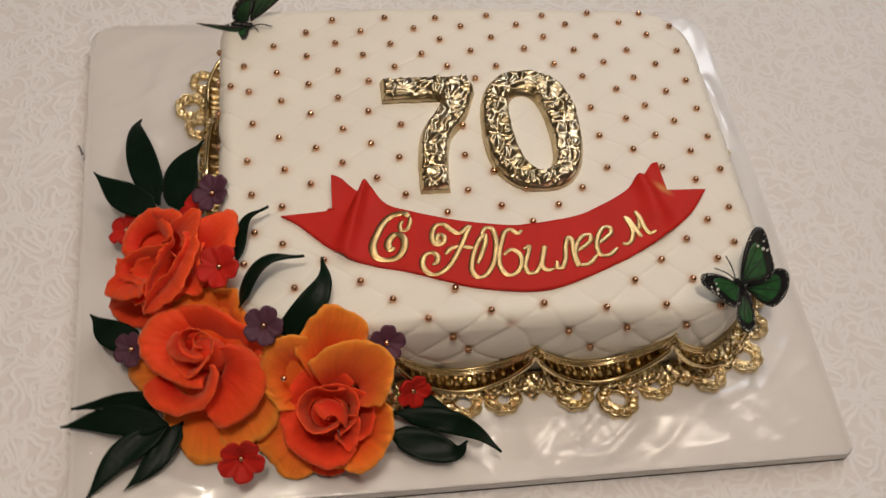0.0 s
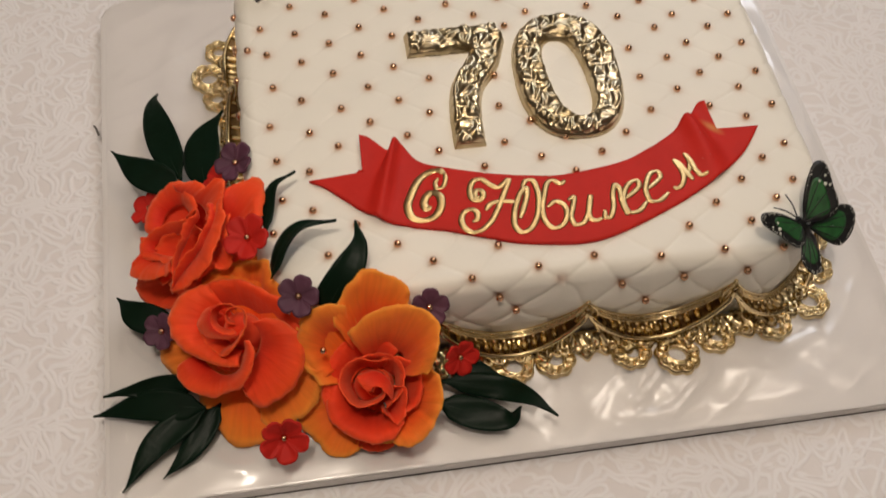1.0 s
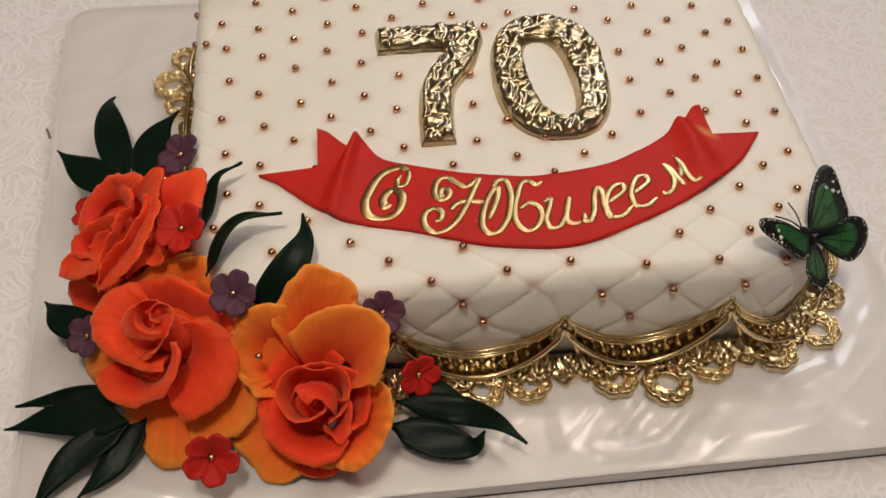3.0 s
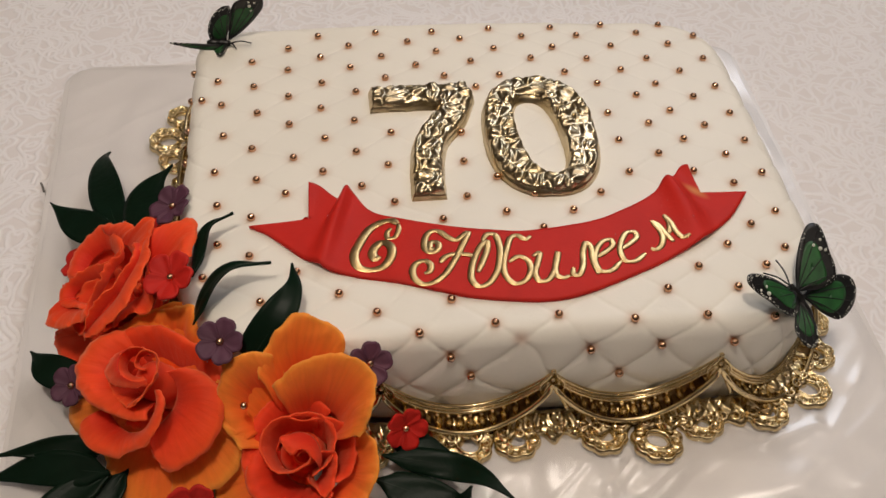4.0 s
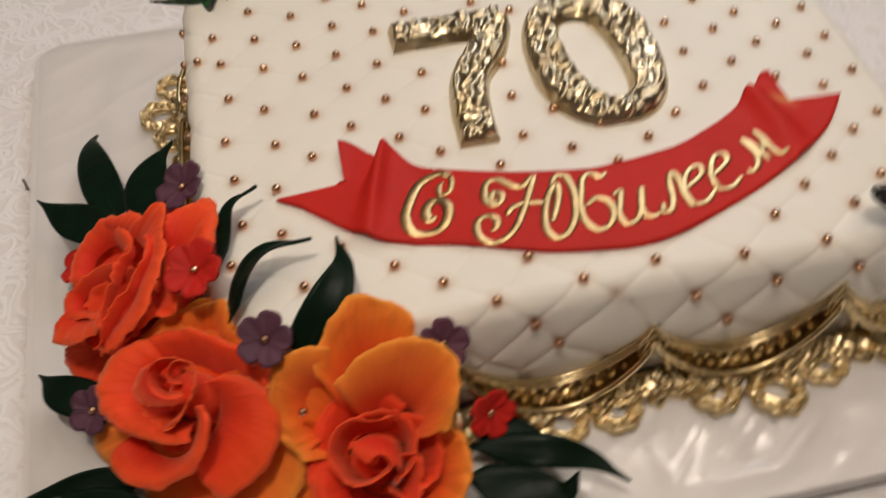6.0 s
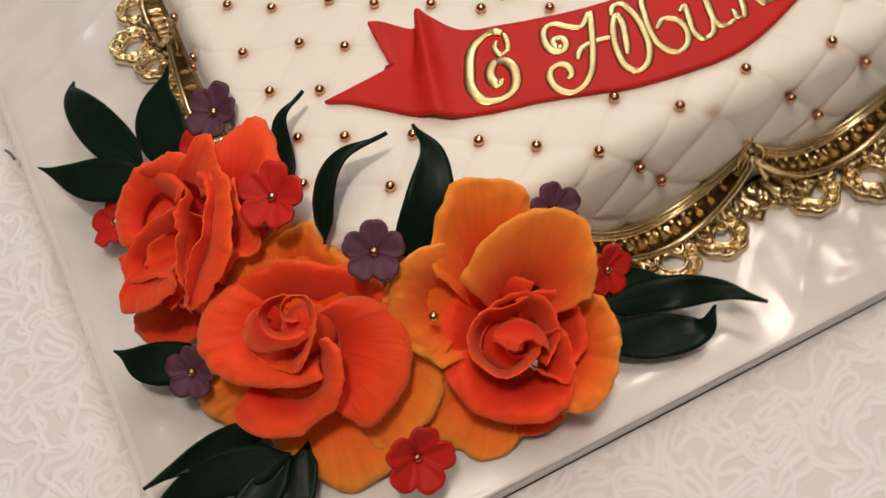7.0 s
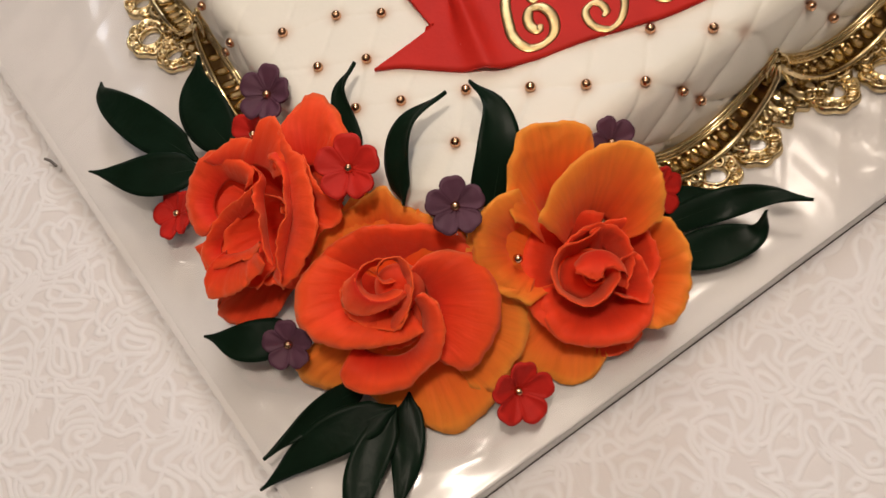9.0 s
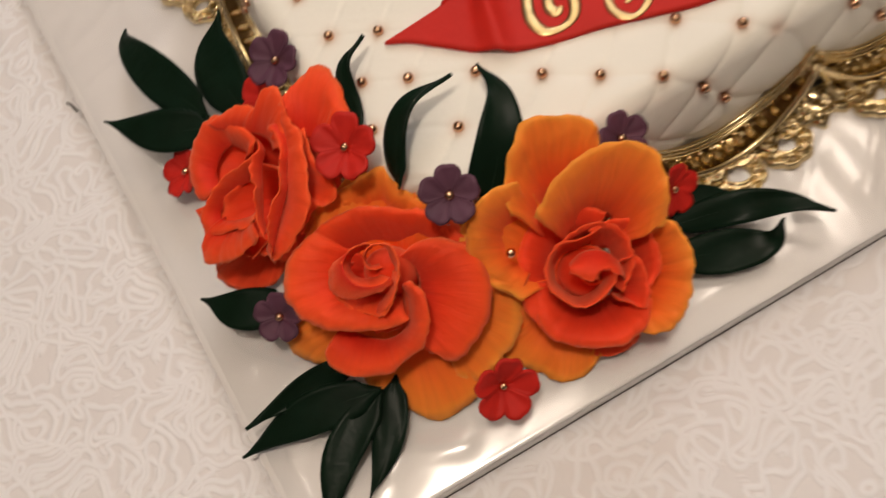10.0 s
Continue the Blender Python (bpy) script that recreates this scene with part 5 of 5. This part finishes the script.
    add(CORAL, ((23.7, 12.8, 40), (22.4, 4.39, 41), (22.9, -3.16, 42), (19.2, -13.5, 43), (14, -21.8, 43), (10.7, -27.9, 42), (2.36, -30.8, 40), (-7.79, -31.6, 37), (-16.6, -30.1, 34)), 2, 0, 0.5, 5, 0.7, ((16.5, 13.1, 36), (15, 8.19, 36), (13.3, 3.18, 36), (10.4, -2.54, 36), (5.73, -9.29, 36), (1.65, -13.6, 35), (-4.29, -17.5, 34), (-11.3, -20.5, 33), (-17.1, -21.9, 32)))
    add(CORAL, ((0.497, 9.08, 35), (-6.48, 9.4, 35), (-14.8, 10.9, 34), (-25.7, 10.8, 32), (-34.6, 8.65, 30), (-38, 2.85, 28), (-30.9, -3.77, 28), (-19.4, -9.94, 32), (-11.6, -11.7, 36)), 2, 0, 0.4, 6, 1.0, ((-8.42, 7.3, 25), (-12.6, 7.49, 25), (-17.6, 8.39, 25), (-24.1, 8.31, 25), (-29.5, 7.04, 25), (-31.5, 3.56, 25), (-27.3, -0.407, 25), (-20.3, -4.11, 25), (-15.7, -5.18, 25)))
    add(CORAL, ((-39.1, 1.53, 28), (-44.3, -1.25, 27), (-46.2, -4.84, 26), (-41.3, -10.5, 27), (-32.7, -15.1, 29), (-23.6, -17, 31), (-14.9, -18, 34)), 3, 0, 0.6, 7, 1.0, ((-29.8, 4.33, 24), (-30.9, 3.02, 24), (-31.3, 1.34, 24), (-29.8, -0.903, 24), (-25.9, -3.76, 25), (-21.2, -6.5, 27), (-16.1, -9.43, 30)))
    add(CORAL, ((13, 6.1, 36.6), (26.8, 16.2, 36.9), (37.3, 19.5, 32.7), (43.4, 8.7, 32.1), (39.7, -7.9, 35.5), (28.2, -19.3, 39.8)), 5, 0, 1, 6, 1.3, ((10.9, 3, 33.5), (15.4, 1.6, 32.6), (19.4, -0.9, 32.1), (22.4, -3.7, 31), (23.5, -7.9, 30.9), (22.7, -13.3, 31.8)))
    add(CORAL, ((22.3, 10.3, 34), (21.4, -3.67, 36), (19.7, -12, 37), (20.2, -19.2, 36), (19, -25, 34), (14.1, -26.4, 34), (10.3, -24.8, 35), (4.14, -26.3, 34), (-2.25, -28.2, 32)), 2, 0, 0.6, 8, 0.7, ((8.67, 7.89, 24), (8.4, 3.75, 24), (8.12, -0.366, 24), (7.85, -4.45, 24), (6.73, -7.66, 24), (3.9, -9.2, 24), (0.727, -10.4, 24), (-2.28, -11.8, 24), (-5.29, -13.2, 24)))
    add(SCARLET, ((17.9, 18.8, 26), (20.9, 6.44, 27), (21.4, -5.73, 27), (20, -15.5, 26), (16.2, -22.7, 25), (7.35, -25.2, 24), (-1.6, -25, 24)), 3, 0, 0.6, 9, 0.7, ((5.61, 8.02, 12), (6.83, 3.06, 12), (7.05, -1.81, 12), (6.48, -5.71, 12), (4.94, -8.6, 12), (1.41, -9.59, 12), (-2.17, -9.53, 12)))
    add(SCARLET, ((-37.8, -2.1, 21.4), (-51, -3.1, 14.3), (-59.1, -6, 4), (-54.9, -12.2, 0.4), (-42.4, -17.8, -2.6), (-29.1, -16, -1.3)), 4, 0, 0.8, 10, 1.3)
    add(SCARLET, ((-21.7, -20.9, 26.8), (-17.2, -27.7, 23.2), (-2.4, -27.2, 25), (12.6, -24, 24.3), (20.6, -16.5, 22)), 5, 2, 1, 11, 1.3)
    add(SCARLET, ((-36.6, 18, 25.4), (-28, 28.1, 28.1), (-13.9, 32.8, 28.8), (1.8, 26.8, 28.7), (10.9, 12.1, 28.1), (11.2, -2, 27.2)), 4, 0, 0.6, 12, 1.3)
    add(SCARLET, ((-6.8, -17.1, 24.9), (-30.1, -15.4, 21.3), (-32.2, 2.8, 24.9), (-16.9, 9.1, 28.2), (-0.6, 4.8, 29.8), (3.3, -9.3, 27.2)), 3, 0, 0.6, 13, 1.3)
    add(SCARLET, ((10.7, 7.5, 28.7), (7.8, -7.8, 27.1), (-3.7, -17, 24.6), (-20.8, -18.8, 21.7), (-34, -8.7, 20.2), (-40.9, 3.8, 22.2), (-37.3, 15.6, 24.9)), 4, 0, 0.6, 14, 1.3)


build_roses()


# ---- small five-petalled flowers with a pearl ----
def small_flower(at, normal, size, mat, spin, label, cup=22):
    ob = thing("small_flower", (0, 0, 0), label, "sugar flower", "small flowers among the roses", frame_of(normal, at, spin))
    rnd = random.Random(int(at[0] * 1e5))
    for k in range(5):
        n, m = 11, 8
        co = np.zeros((n, m, 3))
        sd = rnd.random() * 3
        for i in range(n):
            u = -1 + 2 * i / (n - 1)
            for j in range(m):
                v = j / (m - 1)
                r = size * (0.08 + 0.92 * v * (1 - 0.32 * abs(u) ** 2.6) * (1 - 0.05 * math.exp(-(u / 0.2) ** 2)))
                a = radians(72 * k) + u * radians(40) * (1 - 0.05 * v ** 3)
                z = size * (math.tan(radians(cup)) * v * 0.8 - 0.07 * v ** 2 * abs(u) - 0.035 * math.exp(-(u / 0.16) ** 2) * (1 - v) + 0.03 * math.sin(6 * u + sd) * v)
                co[i, j] = (r * math.cos(a), r * math.sin(a), z)
        me = thick(grid_mesh("petal", co), 0.0010)
        link_mesh("petal", me, mat, ob)
    part("pearl", ball_bm(0.0019, (0, 0, 0.0016)), PEARL, ob, "rose-gold sugar pearl")
    specks = bmesh.new()
    for _ in range(7):
        r, a = size * rnd.uniform(0.3, 0.9), rnd.uniform(0, 6.28)
        bmesh.ops.create_icosphere(specks, subdivisions=1, radius=rnd.uniform(0.00018, 0.00040), matrix=Matrix.Translation((r * math.cos(a), r * math.sin(a), 0.0005 + r * math.tan(radians(cup)) * 0.72)))
    part("glitter", specks, GLITTER, ob, "tiny silver glitter specks")
    return ob


V_LABEL, R_LABEL = "small violet sugar flower with a pearl centre", "small red sugar flower with a pearl centre"
small_flower((0.1045, 0.0655, 0.0785), (-0.15, -0.42, 0.89), 0.0110, VIOLET, 10, V_LABEL + " on the cake's edge")
small_flower((0.0775, 0.1560, 0.0715), (-0.45, -0.1, 0.88), 0.0122, VIOLET, 40, V_LABEL + " beside the ruffled rose")
small_flower((0.0301, 0.0800, 0.0330), (-0.35, -0.40, 0.85), 0.0104, VIOLET, 25, V_LABEL + " low by the board")
small_flower((0.1680, 0.0585, 0.0650), (0.15, -0.62, 0.76), 0.0105, VIOLET, 0, V_LABEL + " behind the orange rose")
small_flower((0.0825, 0.0985, 0.0845), (-0.30, -0.25, 0.92), 0.0126, BERRY, 30, R_LABEL + " against the ruffled rose")
small_flower((0.0888, 0.0128, 0.0320), (0.05, -0.72, 0.70), 0.0128, BERRY, 55, R_LABEL + " between two roses", 31)
small_flower((0.022, 0.166, 0.0235), (-0.50, 0.05, 0.86), 0.0120, BERRY, 15, R_LABEL + " by the dark leaves")
small_flower((0.1830, 0.0455, 0.0310), (0.30, -0.80, 0.52), 0.0108, BERRY, 54, R_LABEL + " beside the lace")
small_flower((0.066, 0.158, 0.0520), (-0.60, 0.1, 0.79), 0.0120, BERRY, 60, R_LABEL + " under a violet one")


# ---- dark leaves ----
def leaf_mesh(pts, width, normal, curl=0.0, seed=0.0):
    """A leaf along points. width: at its widest, or that and the share of the leaf that is tucked away at its foot."""
    width, cut = width if isinstance(width, tuple) else (width, 0.0)
    line = smooth_line(pts, 30)
    n = len(line)
    tan = np.gradient(line, axis=0)
    tan /= np.linalg.norm(tan, axis=1)[:, None]
    side = np.cross(tan, np.array(normal, float))
    side /= np.linalg.norm(side, axis=1)[:, None]
    up = np.cross(side, tan)
    co = np.zeros((n, 9, 3))
    for i in range(n):
        t = cut + (1 - cut) * i / (n - 1)
        w = width / 2 * math.sin(math.pi * (0.02 + 0.98 * t) ** 0.74) ** (0.85 + 0.5 * max(0.0, t - 0.4) / 0.6) * (1 - 0.15 * t ** 3) * min(1.0, 0.12 + t / 0.16) + 0.0002
        for j in range(9):
            u = -1 + j / 4
            co[i, j] = line[i] + side[i] * w * u + up[i] * (w * 0.05 * abs(u) + 0.0008 * math.sin(8 * t + u * 3 + seed) * abs(u) + curl * w * u * u)
    return thick(grid_mesh("leaf", co), 0.0005)


def sprig(place, label, leaves):
    ob = thing("leaf_sprig", place, label, "leaves", "dark leaves round the roses")
    for k, (*pts, w, nrm) in enumerate(leaves):
        me = leaf_mesh([np.array(p) - np.array(place) for p in pts], w, nrm, seed=k)
        blade = link_mesh("leaf", me, LEAF, ob)
        mid = smooth_line([np.array(p) - np.array(place) for p in pts], 24)[1:-2]
        link_mesh("midrib", tube("midrib", mid + np.array(nrm) * 0.0001, np.linspace(0.0005, 0.0002, len(mid)), 6), LEAF_RIB, blade, "slightly paler midrib")
    return ob


sprig((0.045, 0.178, 0.034), "three dark green glossy leaves spreading over the board beside the rose", (
    ((0.0560, 0.1660, 0.040), (0.0545, 0.1850, 0.0425), (0.0580, 0.2030, 0.0425), (0.0674, 0.2200, 0.0420), 0.0225, (-0.3, -0.2, 0.93)),
    ((0.0410, 0.1770, 0.034), (0.0300, 0.2110, 0.0320), (0.0225, 0.2480, 0.0240), (0.0250, 0.2570, 0.0200), 0.0190, (-0.2, -0.2, 0.95)),
    ((0.0410, 0.1720, 0.034), (0.0188, 0.1866, 0.0320), (-0.0002, 0.2082, 0.0280), 0.0190, (-0.1, -0.3, 0.93))))
sprig((0.037, 0.092, 0.028), "one dark green leaf under the violet flower", (
    ((0.036, 0.084, 0.030), (0.0155, 0.0940, 0.029), (0.0038, 0.1088, 0.0240), 0.0165, (-0.1, -0.3, 0.95)),))
sprig((0.047, 0.034, 0.024), "four dark green leaves fanned over the board's corner", (
    ((0.048, 0.054, 0.018), (0.024, 0.053, 0.024), (-0.0016, 0.0496, 0.026), 0.011, (0.0, -0.6, 0.8)),
    ((0.0500, 0.0365, 0.026), (0.020, 0.0435, 0.022), (-0.0096, 0.0453, 0.0134), 0.0165, (0, -0.3, 0.95)),
    ((0.0500, 0.0370, 0.024), (0.024, 0.023, 0.020), (0.006, 0.002, 0.0135), 0.0145, (0, -0.2, 0.95)),
    ((0.0570, 0.0400, 0.022), (0.042, 0.020, 0.018), (0.026, 0.006, 0.0135), 0.0125, (0, -0.3, 0.95))))
sprig((0.176, 0.030, 0.028), "dark green leaves with curled tips lying on the film", (
    ((0.172, 0.036, 0.024), (0.2045, 0.0280, 0.0215), (0.2190, 0.0170, 0.0270), (0.2290, 0.0065, 0.0270), 0.013, (0, -0.4, 0.9)),
    ((0.168, 0.025, 0.022), (0.1905, 0.0160, 0.0190), (0.2055, 0.0110, 0.0205), (0.2105, 0.0132, 0.0300), 0.0165, (0, -0.3, 0.95)),
    ((0.176, 0.042, 0.024), (0.190, 0.039, 0.024), (0.207, 0.033, 0.021), 0.013, (0, -0.4, 0.9))))
sprig((0.095, 0.085, 0.070), "dark green leaf arching over the icing", (
    ((0.0915, 0.0800, 0.0735), (0.0975, 0.0915, 0.0820), (0.1090, 0.0995, 0.0880), (0.1268, 0.1014, 0.0885), 0.0125, (-0.62, 0.22, 0.76)),))
sprig((0.118, 0.075, 0.070), "upright dark green leaf behind the violet flower", (
    ((0.1170, 0.0615, 0.0700), (0.1285, 0.0715, 0.0840), (0.1362, 0.0845, 0.0895), (0.1361, 0.0994, 0.0890), (0.0180, 0.22), (0.0, -0.45, 0.9)),))
sprig((0.092, 0.115, 0.076), "narrow dark green leaf against the icing", (
    ((0.0900, 0.1050, 0.0770), (0.0975, 0.1295, 0.0840), (0.1085, 0.1360, 0.0865), 0.0075, (-0.5, 0.1, 0.85)),))


# ---- green butterflies ----
FORE = ((0, 0), (0.22, 0.13), (0.55, 0.20), (0.86, 0.16), (1.0, 0.0), (0.96, -0.13), (0.86, -0.26), (0.78, -0.40), (0.66, -0.46), (0.42, -0.36), (0.14, -0.13))
HIND = ((0, 0), (0.26, 0.20), (0.62, 0.30), (0.92, 0.20), (1.0, 0.0), (0.96, -0.24), (0.80, -0.48), (0.56, -0.62), (0.34, -0.48), (0.12, -0.18))


def outline(pts, n):
    p = np.array(pts + pts[:1], float)
    return smooth_line([(x, y, 0) for x, y in p], n + 1)[:-1, :2]


def wing(name, parent, at, root, tip, corner, kind, seed):
    """A wing of the given outline, stretched between its root, tip and hind corner, with green cells and pale spots."""
    shape, key = (FORE, (0.70, -0.445)) if kind == "fore" else (HIND, (0.56, -0.62))
    root, tip, corner = (Vector(v) - Vector(at) for v in (root, tip, corner))
    A = tip - root
    B = (corner - root - A * key[0]) / key[1]
    nrm = A.cross(B).normalized()
    if nrm.z < 0:
        nrm.negate()
    def put(a, b, lift):
        bow = 0.0016 * math.sin(math.pi * min(1, max(0, a)))
        return root + A * a + B * b + nrm * (lift + bow)
    rim_ = outline(shape, 60)
    ctr = rim_.mean(0)
    rings = np.linspace(0.02, 1, 7)
    def sheet(scale_, shift, lift, nm, mat, par, lab=""):
        co = np.zeros((60, 7, 3))
        for j, q in enumerate(rings):
            for i in range(60):
                a, b = (ctr + shift) + (rim_[i] - ctr) * scale_ * q
                co[i, j] = put(a, b, lift)
        return link_mesh(nm, thick(grid_mesh(nm, co, closed_u=True), 0.0002), mat, par, lab)
    w = sheet(1.0, np.zeros(2), 0.0, name, WING_BLACK, parent, "black wing with green cells and pale edge spots")
    for side_ in (1, -1):
        sheet(0.66 if kind == "fore" else 0.70, np.array((-0.10, 0.01)), side_ * 0.0003, "wing_cell", WING_GREEN, w, "green inner field")
        for k in range(6, 60, 9):
            a, b = ctr + (rim_[k] - ctr) * 0.8
            pts = [put(0.06 * a, 0.06 * b, side_ * 0.0005), put(0.5 * a, 0.5 * b + 0.01, side_ * 0.0005), put(a, b, side_ * 0.0004)]
            link_mesh("vein", tube("vein", smooth_line([tuple(q) for q in pts], 8), 0.00028, 5), WING_BLACK, w)
    rnd = random.Random(seed)
    for k in range(60):
        a, b = rim_[k]
        if a < 0.42:
            continue
        for ringq, r in ((0.95, 0.00022), (0.87, 0.00028)):
            if rnd.random() < 0.50:
                continue
            aa, bb = ctr + (rim_[k] - ctr) * (ringq + rnd.uniform(-0.03, 0.03))
            bm = ball_bm(r * rnd.uniform(0.7, 1.5), put(aa, bb, 0.00035), 1)
            part("wing_spot", bm, WING_SPOT, w)
    if kind == "fore":
        for dx, dy, r in ((0.20, -0.02, 0.0011), (0.26, -0.10, 0.0008), (0.14, 0.09, 0.0009), (0.30, 0.02, 0.0007)):
            part("wing_spot", ball_bm(r, put(ctr[0] + dx, ctr[1] + dy, 0.0000), 2), WING_SPOT, w)
    return w


def butterfly(at, head, tail, feelers, wings, label):
    ob = thing("butterfly", at, label, "butterfly", "green butterflies")
    at_ = np.array(at)
    h, t = np.array(head) - at_, np.array(tail) - at_
    line = h + (t - h) * np.linspace(0, 1, 12)[:, None]
    link_mesh("body", tube("body", line, [0.0016, 0.0020, 0.0017, 0.0024, 0.0027, 0.0025, 0.0019, 0.0021, 0.0022, 0.0021, 0.0017, 0.0010], 10), BODY_BLACK, ob, "slim black body")
    for f in feelers:
        f = np.array(f) - at_
        link_mesh("feeler", tube("feeler", smooth_line([h, (h + f) / 2 + np.array((0, 0, 0.0015)), f], 10), 0.0004, 6), BODY_BLACK, ob)
    for i, (kind, root, tip, corner) in enumerate(wings):
        wing("fore_wing" if kind == "fore" else "hind_wing", ob, at, root, tip, corner, kind, i + 1)
    return ob


butterfly((0.375, 0.076, 0.066), (0.369, 0.0798, 0.0745), (0.3815, 0.0716, 0.0594), ((0.3667, 0.0948, 0.0761), (0.3578, 0.0875, 0.0759)), (
    ("fore", (0.3725, 0.0785, 0.0715), (0.3872, 0.1036, 0.0897), (0.3916, 0.0830, 0.0771)),
    ("hind", (0.3755, 0.0775, 0.0690), (0.4072, 0.0850, 0.0651), (0.3935, 0.0690, 0.0596)),
    ("fore", (0.3715, 0.0770, 0.0720), (0.3419, 0.0715, 0.0878), (0.3619, 0.0635, 0.0727)),
    ("hind", (0.3735, 0.0745, 0.0690), (0.3745, 0.0520, 0.0622), (0.3665, 0.0600, 0.0650))),
    "green and black paper butterfly perched on the cake's front corner")
butterfly((0.0944, 0.2872, 0.072), (0.1011, 0.2864, 0.0745), (0.0877, 0.2881, 0.0745), ((0.1135, 0.2845, 0.0755), (0.1047, 0.2817, 0.0735)), (
    ("fore", (0.0995, 0.2935, 0.0714), (0.1217, 0.2935, 0.0996), (0.1065, 0.2935, 0.097)),
    ("hind", (0.0982, 0.2935, 0.0714), (0.091, 0.2935, 0.0867), (0.1032, 0.2935, 0.0956)),
    ("hind", (0.0967, 0.2843, 0.075), (0.0666, 0.2913, 0.0721), (0.0904, 0.285, 0.0715)),
    ("fore", (0.0993, 0.2842, 0.075), (0.0826, 0.2921, 0.064), (0.095, 0.2762, 0.0715))),
    "green and black paper butterfly standing on the cake's back corner")
